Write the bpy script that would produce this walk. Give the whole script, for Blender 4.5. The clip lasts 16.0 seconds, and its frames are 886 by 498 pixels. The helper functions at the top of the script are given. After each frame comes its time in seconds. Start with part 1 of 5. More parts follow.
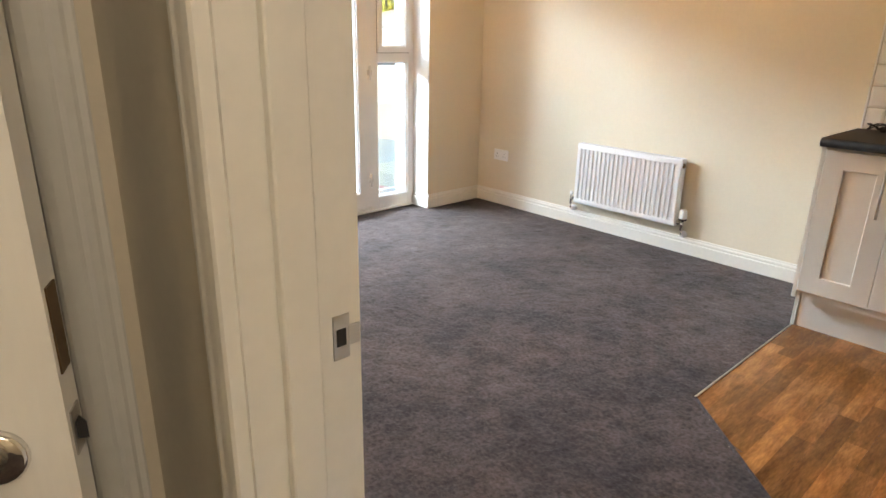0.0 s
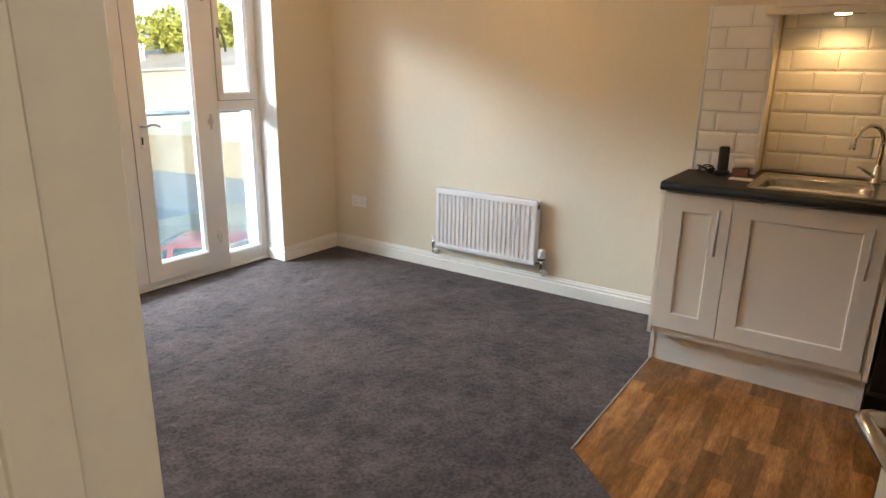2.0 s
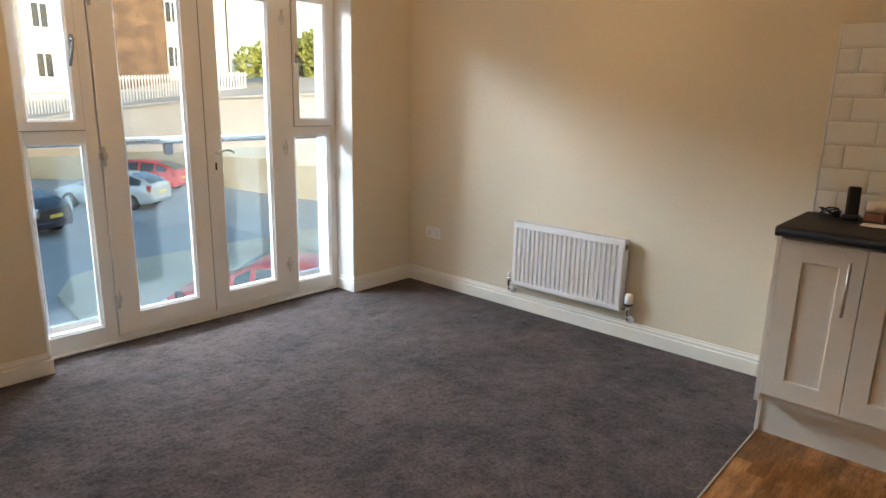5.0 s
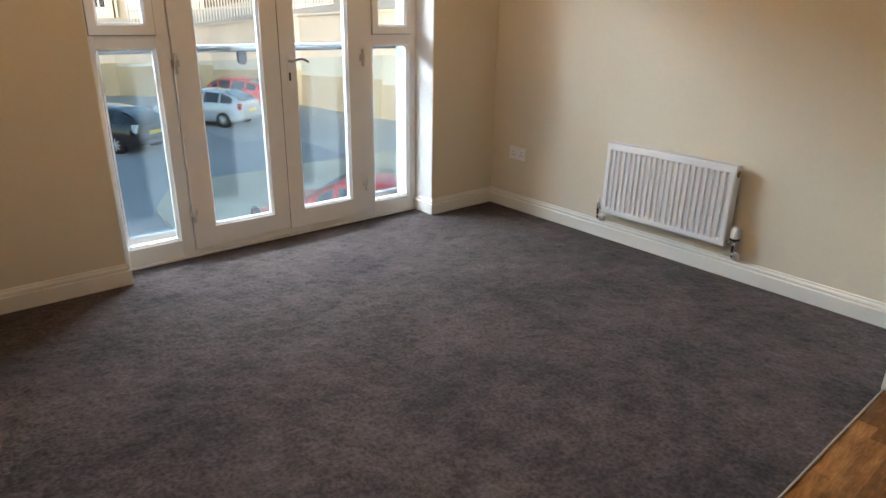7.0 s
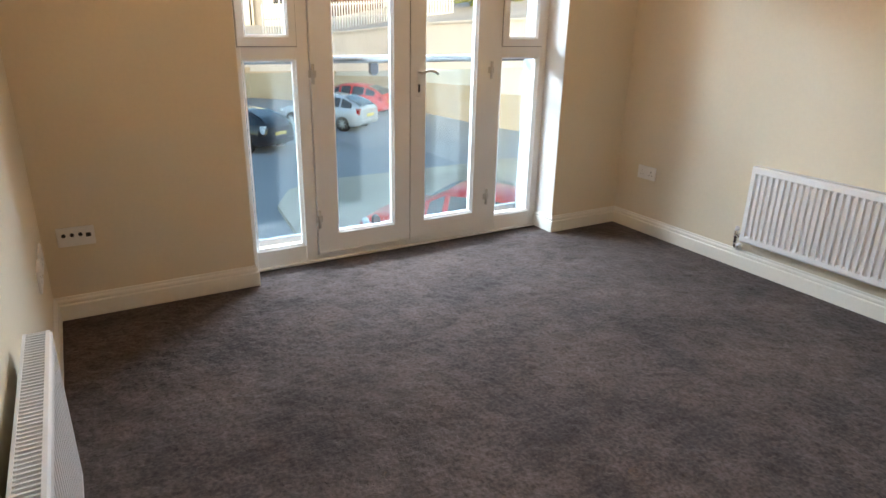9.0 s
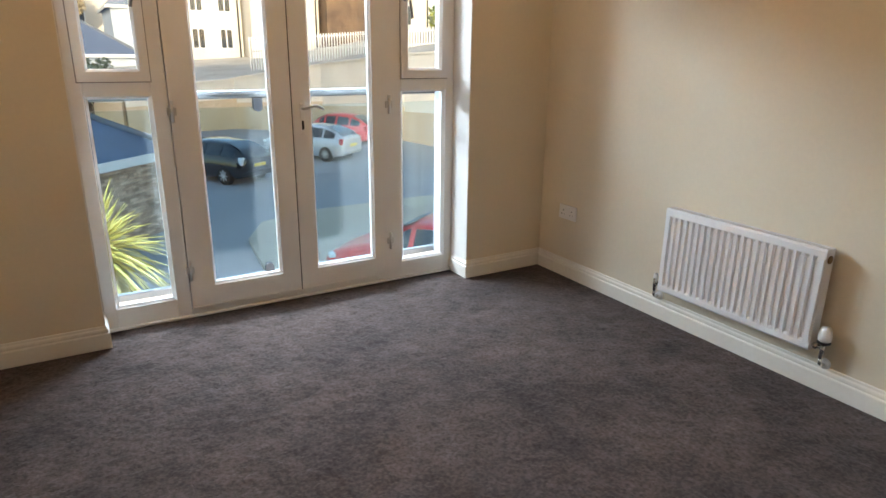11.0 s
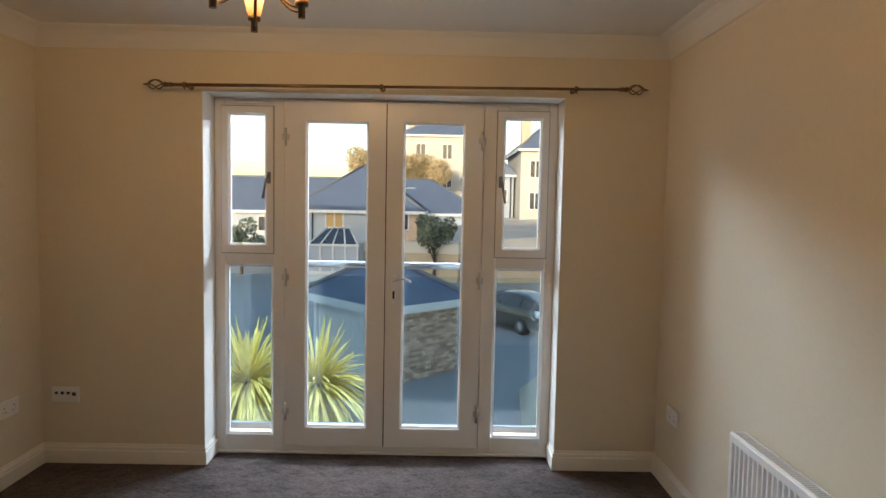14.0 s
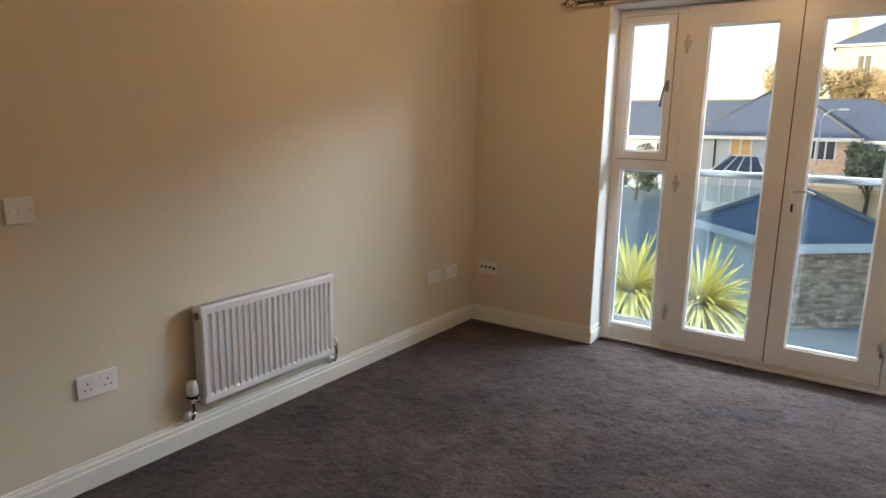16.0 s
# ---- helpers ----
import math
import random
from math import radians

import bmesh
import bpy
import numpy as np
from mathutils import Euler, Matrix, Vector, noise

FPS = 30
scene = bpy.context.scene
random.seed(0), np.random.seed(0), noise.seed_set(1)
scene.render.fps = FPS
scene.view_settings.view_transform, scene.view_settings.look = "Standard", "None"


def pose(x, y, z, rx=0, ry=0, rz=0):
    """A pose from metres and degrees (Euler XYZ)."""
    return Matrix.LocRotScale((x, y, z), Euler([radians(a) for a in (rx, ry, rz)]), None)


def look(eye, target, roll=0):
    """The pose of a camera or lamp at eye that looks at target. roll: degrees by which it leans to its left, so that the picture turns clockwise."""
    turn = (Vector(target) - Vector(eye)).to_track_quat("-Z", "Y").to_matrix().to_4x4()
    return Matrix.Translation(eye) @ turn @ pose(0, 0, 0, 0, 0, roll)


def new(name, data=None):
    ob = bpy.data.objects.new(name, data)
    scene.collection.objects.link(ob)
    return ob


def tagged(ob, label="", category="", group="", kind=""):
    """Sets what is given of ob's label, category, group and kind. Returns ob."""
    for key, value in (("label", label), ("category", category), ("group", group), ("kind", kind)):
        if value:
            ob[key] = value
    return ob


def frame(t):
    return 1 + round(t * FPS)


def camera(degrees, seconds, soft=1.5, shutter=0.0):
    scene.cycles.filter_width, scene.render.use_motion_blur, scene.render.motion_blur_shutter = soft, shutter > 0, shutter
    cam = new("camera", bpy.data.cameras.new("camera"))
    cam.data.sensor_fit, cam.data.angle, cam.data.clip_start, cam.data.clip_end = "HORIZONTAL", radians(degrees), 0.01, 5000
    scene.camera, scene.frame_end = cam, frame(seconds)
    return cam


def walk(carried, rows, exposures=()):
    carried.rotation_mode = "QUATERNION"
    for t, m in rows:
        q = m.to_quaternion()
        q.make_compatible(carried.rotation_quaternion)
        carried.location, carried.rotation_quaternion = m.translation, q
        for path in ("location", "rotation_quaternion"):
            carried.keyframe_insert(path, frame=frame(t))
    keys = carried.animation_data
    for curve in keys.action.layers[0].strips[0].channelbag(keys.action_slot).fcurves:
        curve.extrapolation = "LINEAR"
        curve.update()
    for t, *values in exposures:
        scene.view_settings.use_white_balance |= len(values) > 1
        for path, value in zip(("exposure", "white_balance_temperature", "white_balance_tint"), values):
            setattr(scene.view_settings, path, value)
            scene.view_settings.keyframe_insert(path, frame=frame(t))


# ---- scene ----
cam = camera(70.6, 16.0)
PATH = [
    (0, (0.611, 0.287, 1.293), (1.904, 1.669, 0.646), 1.2),
    (0.5, (0.588, 0.22, 1.309), (2.059, 1.41, 0.661), 1.3),
    (1, (0.599, 0.256, 1.32), (2.138, 1.357, 0.671), 1.4),
    (1.5, (0.671, 0.334, 1.343), (2.242, 1.408, 0.73), 1.4),
    (2, (0.749, 0.396, 1.366), (2.347, 1.476, 0.823), 1.0),
    (2.5, (0.771, 0.358, 1.376), (2.299, 1.54, 0.842), 1.0),
    (3, (0.787, 0.362, 1.378), (2.264, 1.612, 0.858), 1.1),
    (3.5, (0.797, 0.386, 1.385), (2.27, 1.655, 0.905), 1.0),
    (6, (1.145, 0.68, 1.303), (2.566, 2.002, 0.819), 0.9),
    (6.5, (1.173, 0.739, 1.278), (2.509, 2.074, 0.623), 1.0),
    (7, (1.176, 0.69, 1.281), (2.394, 2.114, 0.58), 1.1),
    (7.5, (1.147, 0.689, 1.286), (2.193, 2.239, 0.577), 1.2),
    (8, (1.095, 0.749, 1.289), (2.077, 2.337, 0.572), 1.3),
    (10.5, (1.573, 0.849, 1.312), (2.525, 2.497, 0.698), 0.7),
    (11, (1.834, 0.856, 1.311), (2.807, 2.496, 0.708), 0.7),
    (11.5, (2.187, 0.716, 1.329), (3.064, 2.41, 0.726), 0.8),
    (12, (2.426, 0.681, 1.306), (3.124, 2.458, 0.712), 0.9),
    (12.5, (2.639, 0.591, 1.378), (3.196, 2.446, 0.88), 0.9),
    (13, (2.846, 0.44, 1.437), (3.179, 2.393, 1.165), 0.9),
    (13.5, (3.009, 0.435, 1.453), (3.1, 2.426, 1.289), 1.0),
    (14, (3.115, 0.474, 1.452), (3.132, 2.469, 1.315), 1.1),
    (14.5, (3.259, 0.402, 1.438), (3.101, 2.391, 1.302), 0.9),
    (15, (3.32, 0.354, 1.414), (2.789, 2.277, 1.276), 0.9),
    (15.5, (3.305, 0.304, 1.385), (2.399, 2.076, 1.184), 0.9),
    (16, (3.222, 0.199, 1.342), (2.111, 1.817, 0.956), 1.0),
]
EXPOSE = [(0.0, 2.54), (1.5, 2.29), (3.0, 1.81), (3.5, 1.81), (6.0, 1.69), (6.6, 1.59), (8.0, 1.89), (10.5, 1.70), (12.0, 1.42), (13.0, 1.24), (14.3, 1.14), (15.0, 1.12), (16.0, 1.46)]
walk(cam, [(t, look(eye, target, roll)) for t, eye, target, roll in PATH], EXPOSE)
SKYLAMP, SKYHIGH, LEAF_TURN, HALL_AJAR, BULB_W, SPOT_W, HALL_W = 600.0, 42.0, 17.1, 28.0, 2.7, 1.6, 4.2
# ---------------------------------------------------------------- world, sun, large lights
SUN_AZ, SUN_EL = 17.0, 11.0          # the way the light travels: degrees right of +y; height of the sun
world = bpy.data.worlds.new("sky")
scene.world = world
world.use_nodes = True
wn = world.node_tree.nodes
sky = wn.new("ShaderNodeTexSky")
sky.sky_type = "NISHITA"
sky.sun_disc = False
sky.sun_elevation = radians(SUN_EL)
sky.sun_rotation = radians(180 + SUN_AZ)
sky.air_density, sky.dust_density, sky.ozone_density = 1.0, 1.5, 1.0
world.node_tree.links.new(sky.outputs[0], wn["Background"].inputs[0])
wn["Background"].inputs[1].default_value = 0.15


def lamp(name, kind, m, energy, colour, **more):
    data = bpy.data.lights.new(name, kind)
    data.energy, data.color = energy, colour
    for k, v in more.items():
        if k == "angle":
            data.angle = v
        elif k == "radius":
            data.shadow_soft_size = v
        elif k == "size":
            data.shape, data.size, data.size_y = "RECTANGLE", v[0], v[1]
        elif k == "cone":
            data.spot_size, data.spot_blend = v
    ob = new(name, data)
    ob.matrix_world = m
    return ob


a, e = radians(SUN_AZ), radians(SUN_EL)
lamp("sun", "SUN", look((-8, -30, 20), Vector((-8, -30, 20)) + Vector((math.sin(a) * math.cos(e), math.cos(a) * math.cos(e), -math.sin(e)))),
     1.5, (1.0, 0.86, 0.66), angle=radians(0.5))
# stands in for the sky's light through the French window
lamp("sky_window_light", "AREA", look((2.8, 7.2, 3.22), (2.7, 1.0, 0.9)), SKYLAMP, (0.71, 0.855, 1.0), size=(10.0, 0.85))
lamp("sky_overhead_light", "AREA", look((2.8, 5.9, 3.9), (2.8, 3.4, 0.2)), SKYHIGH, (0.74, 0.87, 1.0), size=(5.0, 1.0))
# the hall's own ceiling light, behind the start of the walk
lamp("hall_light", "POINT", Matrix.Translation((0.42, -0.50, 2.20)), HALL_W, (1.0, 0.89, 0.75), radius=0.11)
LAMP_C = (2.570, 2.362)

# ---------------------------------------------------------------- materials


def material(name, colour, rough=0.5, metal=0.0, vary=0.0, scale=4.0, fine=0.0, fine_scale=120.0, mid=0.0, mid_scale=18.0, bump=0.0, bump_scale=200.0, island=0.0,
             second=None, coords="Object", rand=0.0, spec=0.5, coat=0.0, stretch=None):
    """A principled material with noise variation at two scales, fine bump, and a shade that varies from piece to piece."""
    m = bpy.data.materials.new(name)
    m.use_nodes = True
    n, l = m.node_tree.nodes, m.node_tree.links
    b = n["Principled BSDF"]
    b.inputs["Roughness"].default_value = rough
    b.inputs["Metallic"].default_value = metal
    b.inputs["Specular IOR Level"].default_value = spec
    b.inputs["Coat Weight"].default_value = coat
    co = n.new("ShaderNodeTexCoord").outputs[coords]
    if stretch:
        mp = n.new("ShaderNodeMapping")
        mp.inputs["Scale"].default_value = stretch
        l.new(co, mp.inputs[0])
        co = mp.outputs[0]

    def noise_tex(s, detail):
        t = n.new("ShaderNodeTexNoise")
        t.inputs["Scale"].default_value, t.inputs["Detail"].default_value = s, detail
        l.new(co, t.inputs["Vector"])
        return t.outputs["Fac"]

    rgb = n.new("ShaderNodeRGB")
    rgb.outputs[0].default_value = (*colour, 1)
    out = rgb.outputs[0]
    if second or vary:
        r = n.new("ShaderNodeValToRGB")
        r.color_ramp.elements[0].position, r.color_ramp.elements[1].position = 0.35, 0.68
        lo = second or tuple(c * (1 - vary) for c in colour)
        r.color_ramp.elements[0].color, r.color_ramp.elements[1].color = (*lo, 1), (*colour, 1)
        l.new(noise_tex(scale, 5), r.inputs[0])
        out = r.outputs[0]
    for amount, size in ((mid, mid_scale), (fine, fine_scale)):
        if not amount:
            continue
        h = n.new("ShaderNodeMapRange")
        h.inputs["To Min"].default_value, h.inputs["To Max"].default_value = 1 - amount, 1 + amount
        h.inputs["From Min"].default_value, h.inputs["From Max"].default_value = 0.3, 0.7
        l.new(noise_tex(size, 3), h.inputs[0])
        x = n.new("ShaderNodeVectorMath")
        x.operation = "SCALE"
        l.new(out, x.inputs[0])
        l.new(h.outputs[0], x.inputs["Scale"])
        out = x.outputs[0]
    if rand:
        o = n.new("ShaderNodeObjectInfo")
        h = n.new("ShaderNodeMapRange")
        h.inputs["To Min"].default_value, h.inputs["To Max"].default_value = 1 - rand, 1 + rand
        l.new(o.outputs["Random"], h.inputs[0])
        x = n.new("ShaderNodeVectorMath")
        x.operation = "SCALE"
        l.new(out, x.inputs[0])
        l.new(h.outputs[0], x.inputs["Scale"])
        out = x.outputs[0]
    if island:
        o = n.new("ShaderNodeNewGeometry")
        h = n.new("ShaderNodeMapRange")
        h.inputs["To Min"].default_value, h.inputs["To Max"].default_value = 1 - island, 1 + island
        l.new(o.outputs["Random Per Island"], h.inputs[0])
        x = n.new("ShaderNodeVectorMath")
        x.operation = "SCALE"
        l.new(out, x.inputs[0])
        l.new(h.outputs[0], x.inputs["Scale"])
        out = x.outputs[0]
    l.new(out, b.inputs["Base Color"])
    if bump:
        bp = n.new("ShaderNodeBump")
        bp.inputs["Strength"].default_value = bump
        bp.inputs["Distance"].default_value = 0.004
        l.new(noise_tex(bump_scale, 4), bp.inputs["Height"])
        l.new(bp.outputs[0], b.inputs["Normal"])
    return m


def glass_material(name, tint, rough=0.0):
    """Thin window glass: clear, with a reflection that grows towards grazing views."""
    m = bpy.data.materials.new(name)
    m.use_nodes = True
    n, l = m.node_tree.nodes, m.node_tree.links
    n.remove(n["Principled BSDF"])
    tr, gl, mx, fr = (n.new("ShaderNode" + k) for k in ("BsdfTransparent", "BsdfGlossy", "MixShader", "Fresnel"))
    tr.inputs[0].default_value = (*tint, 1)
    gl.inputs["Roughness"].default_value = rough
    fr.inputs[0].default_value = 1.45
    for i, o in enumerate((fr, tr, gl)):
        l.new(o.outputs[0], mx.inputs[i])
    l.new(mx.outputs[0], n["Material Output"].inputs[0])
    return m


def glow_material(name, colour, strength):
    m = material(name, colour, 0.4)
    b = m.node_tree.nodes["Principled BSDF"]
    b.inputs["Emission Color"].default_value = (*colour, 1)
    b.inputs["Emission Strength"].default_value = strength
    return m


WALL = material("magnolia emulsion", (0.75, 0.67, 0.53), 0.75, vary=0.03, scale=1.3, fine=0.015, fine_scale=60, bump=0.08, bump_scale=90, spec=0.25)
CEIL = material("white ceiling emulsion", (0.80, 0.77, 0.71), 0.85, vary=0.03, scale=1.1, bump=0.08, bump_scale=90, spec=0.2)
GLOSS = material("ivory gloss paint", (0.83, 0.80, 0.73), 0.35, vary=0.04, scale=3.0, fine=0.02, fine_scale=40, bump=0.03, bump_scale=60)
DOORP = material("white satin door paint", (0.82, 0.80, 0.75), 0.38, vary=0.03, scale=3.0, fine=0.015, bump=0.05, bump_scale=45, stretch=(1, 1, 0.12))
UPVC = material("white plastic frame", (0.83, 0.82, 0.80), 0.28, vary=0.03, scale=5, fine=0.01)
REVEAL = material("white reveal paint", (0.82, 0.80, 0.76), 0.5, vary=0.03, scale=3, bump=0.04)
CARPET = material("taupe cut pile carpet", (0.104, 0.079, 0.073), 0.97, second=(0.062, 0.049, 0.048), scale=2.6, mid=0.22, mid_scale=11, fine=0.34, fine_scale=70, bump=0.5, bump_scale=150, spec=0.05)
CARPET.node_tree.nodes["Principled BSDF"].inputs["Sheen Weight"].default_value = 0.12
CARPET.node_tree.nodes["Principled BSDF"].inputs["Sheen Roughness"].default_value = 0.45
PLANK = material("oak vinyl plank", (0.38, 0.160, 0.044), 0.26, second=(0.22, 0.084, 0.020), scale=3.0, mid=0.25, mid_scale=9, fine=0.22, fine_scale=30, bump=0.05, bump_scale=80, rand=0.34, stretch=(1.0, 5.0, 1.0))
PLANKBASE = material("brown vinyl backing", (0.12, 0.05, 0.015), 0.5, vary=0.2)
GROUT = material("pale tile grout", (0.55, 0.50, 0.42), 0.8, vary=0.1)
TILE = material("white glazed metro tile", (0.87, 0.85, 0.81), 0.16, vary=0.03, scale=8, bump=0.05, bump_scale=14, rand=0.03, coat=0.3)
CAB = material("cream cabinet foil", (0.85, 0.79, 0.70), 0.42, vary=0.03, scale=2, fine=0.01)
TOP = material("dark laminate worktop", (0.014, 0.011, 0.010), 0.5, spec=0.3, vary=0.4, scale=40, fine=0.5, fine_scale=220, bump=0.04, bump_scale=150)
STEEL = material("brushed stainless steel", (0.62, 0.60, 0.57), 0.22, 1.0, vary=0.1, scale=3, fine=0.05, fine_scale=90, stretch=(1, 12, 1))
CHROME = material("polished chrome", (0.75, 0.74, 0.72), 0.08, 1.0, vary=0.05)
NICKEL = material("satin nickel", (0.66, 0.64, 0.61), 0.36, 1.0, vary=0.12, scale=12)
BRONZE = material("antique bronze metal", (0.26, 0.17, 0.09), 0.35, 1.0, vary=0.25, scale=18)
RADP = material("white radiator enamel", (0.83, 0.82, 0.82), 0.33, vary=0.03, scale=4, fine=0.01)
DARK = material("black plastic", (0.012, 0.012, 0.013), 0.4, vary=0.2, scale=20)
GASKET = material("grey window seal", (0.33, 0.32, 0.31), 0.6, vary=0.1)
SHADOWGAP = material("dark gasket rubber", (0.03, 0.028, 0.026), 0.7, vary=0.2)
PLASTIC = material("white moulded plastic", (0.85, 0.84, 0.83), 0.35, vary=0.03)
PAPER = material("white card", (0.78, 0.72, 0.66), 0.7, vary=0.06)
PACK = material("brown printed card", (0.30, 0.14, 0.10), 0.6, vary=0.3, scale=30)
STRIP = material("brass coloured threshold strip", (0.62, 0.54, 0.42), 0.35, 0.5, vary=0.2)
APPL = material("black appliance glass", (0.012, 0.010, 0.009), 0.12, vary=0.2)
GLASS = glass_material("window glass", (0.97, 0.985, 0.98))
BALGLASS = glass_material("balcony glass", (0.86, 0.93, 0.95))
CLAMP = material("dark grey clamp metal", (0.09, 0.09, 0.10), 0.4, 1.0, vary=0.2)
BRACKET = material("grey clamp metal", (0.30, 0.31, 0.33), 0.35, 1.0, vary=0.2)
ASPHALT = material("asphalt", (0.36, 0.37, 0.385), 0.85, second=(0.29, 0.298, 0.312), scale=0.25, fine=0.25, fine_scale=30, bump=0.4, bump_scale=60)
UPPAVE = material("pale hillside paving", (0.58, 0.54, 0.48), 0.85, second=(0.46, 0.42, 0.36), scale=0.5, fine=0.2, fine_scale=14, bump=0.3, bump_scale=40)
PAVE = material("pale paving", (0.56, 0.50, 0.40), 0.85, second=(0.46, 0.40, 0.31), scale=0.5, fine=0.2, fine_scale=14, bump=0.3, bump_scale=40)
BRICK = material("buff brown brick", (0.60, 0.45, 0.34), 0.85, second=(0.46, 0.32, 0.23), scale=5, fine=0.12, fine_scale=30, island=0.38, bump=0.3)
MORTAR = material("grey mortar", (0.36, 0.29, 0.23), 0.9, vary=0.2)
SLATE = material("blue grey slate", (0.150, 0.190, 0.275), 0.6, second=(0.118, 0.150, 0.220), scale=1.5, fine=0.15, fine_scale=8, bump=0.2, bump_scale=20)
RIDGE = material("grey ridge tile", (0.19, 0.20, 0.225), 0.8, vary=0.2)
# blue-grey base: the shade on the white walls is put into the colour
RENDER_W = material("shade-tinted white render", (0.48, 0.53, 0.59), 0.85, vary=0.08, scale=0.6, fine=0.05, fine_scale=20, bump=0.2)
RENDER_C = material("cream render", (0.64, 0.60, 0.53), 0.85, vary=0.10, scale=0.4, fine=0.05, fine_scale=20, bump=0.2)
STONE = material("brown rubble stone", (0.20, 0.13, 0.08), 0.9, second=(0.09, 0.06, 0.045), scale=1.2, fine=0.3, fine_scale=5, bump=0.8, bump_scale=6)
# sandy tone that also carries the shade on the retaining wall's foot
SHADEWALL = material("sandy shaded wall foot", (0.62, 0.50, 0.36), 0.9, second=(0.50, 0.39, 0.26), scale=0.7, fine=0.1, fine_scale=8, bump=0.3, bump_scale=12)
WHITEWALL = material("whitewashed wall", (0.74, 0.70, 0.62), 0.85, vary=0.12, scale=0.6, fine=0.06, fine_scale=12, bump=0.3)
WPAINT = material("white outdoor paint", (0.76, 0.76, 0.75), 0.45, vary=0.05)
FARGLASS = material("dark window pane", (0.05, 0.06, 0.075), 0.08, vary=0.3, scale=2)
AMBERGLASS = material("pane with warm blind", (0.62, 0.40, 0.16), 0.3, vary=0.15)
LEAF = material("bush leaves", (0.27, 0.29, 0.06), 0.55, second=(0.16, 0.19, 0.04), scale=1.5, fine=0.25, fine_scale=6, rand=0.2)
DLEAF = material("dark tree leaves", (0.20, 0.235, 0.16), 0.6, second=(0.12, 0.145, 0.095), scale=1.5, fine=0.25, fine_scale=6)
AUTUMN = material("autumn tree leaves", (0.62, 0.50, 0.30), 0.7, second=(0.46, 0.35, 0.19), scale=0.8)
YUCCA = material("variegated sword leaf", (0.85, 0.65, 0.19), 0.42, second=(0.56, 0.47, 0.12), scale=9, fine=0.2, fine_scale=30)
BARK = material("bark", (0.11, 0.08, 0.055), 0.9, vary=0.3, scale=10, bump=0.6, bump_scale=30)
TYRE = material("tyre rubber", (0.012, 0.012, 0.012), 0.8, vary=0.2)
ALLOY = material("alloy wheel", (0.68, 0.69, 0.70), 0.35, 0.35, vary=0.1)
CARGLASS = material("car glass", (0.03, 0.04, 0.05), 0.05, vary=0.2, coat=0.5)
CARBLACK = material("black car paint", (0.010, 0.012, 0.016), 0.18, vary=0.2, coat=1.0)
CARSILVER = material("silver car paint", (0.62, 0.65, 0.68), 0.22, 0.3, vary=0.05, coat=1.0)
CARRED = material("red car paint", (0.80, 0.030, 0.024), 0.30, vary=0.08, coat=0.35)
LIGHTLENS = material("clear lamp lens", (0.75, 0.78, 0.80), 0.1, vary=0.1, coat=0.5)
TAILLENS = material("red lamp lens", (0.42, 0.015, 0.012), 0.15, vary=0.1, coat=0.5)
PLATE = material("yellow number plate", (0.70, 0.50, 0.06), 0.4, vary=0.05)
SHADE = glow_material("frosted amber glass shade", (1.0, 0.50, 0.14), 0.85)
n_, l_ = SHADE.node_tree.nodes, SHADE.node_tree.links
sep, ramp, pos = n_.new("ShaderNodeSeparateXYZ"), n_.new("ShaderNodeValToRGB"), n_.new("ShaderNodeTexCoord")
span = n_.new("ShaderNodeMapRange")
span.inputs["From Min"].default_value, span.inputs["From Max"].default_value = 2.02, 2.16
ramp.color_ramp.elements[0].color, ramp.color_ramp.elements[1].color = (0.75, 0.20, 0.02, 1), (1.0, 0.78, 0.45, 1)
ramp.color_ramp.elements[0].position, ramp.color_ramp.elements[1].position = 0.1, 0.8
l_.new(pos.outputs["Object"], sep.inputs[0])
l_.new(sep.outputs["Z"], span.inputs[0])
l_.new(span.outputs[0], ramp.inputs[0])
l_.new(ramp.outputs[0], n_["Principled BSDF"].inputs["Emission Color"])
l_.new(ramp.outputs[0], n_["Principled BSDF"].inputs["Base Color"])
BULB = glow_material("warm lamp lens", (1.0, 0.72, 0.36), 4.0)

# ---------------------------------------------------------------- mesh helpers


def box(bm, x0, x1, y0, y1, z0, z1, bevel=0.0, seg=1):
    vs = [bm.verts.new((x, y, z)) for x in (x0, x1) for y in (y0, y1) for z in (z0, z1)]
    fs = [bm.faces.new([vs[i] for i in q]) for q in ((0, 1, 3, 2), (4, 6, 7, 5), (0, 4, 5, 1), (2, 3, 7, 6), (0, 2, 6, 4), (1, 5, 7, 3))]
    if bevel:
        es = list({ed for f in fs for ed in f.edges})
        bmesh.ops.bevel(bm, geom=es, offset=bevel, segments=seg, affect="EDGES", profile=0.5)
    return bm


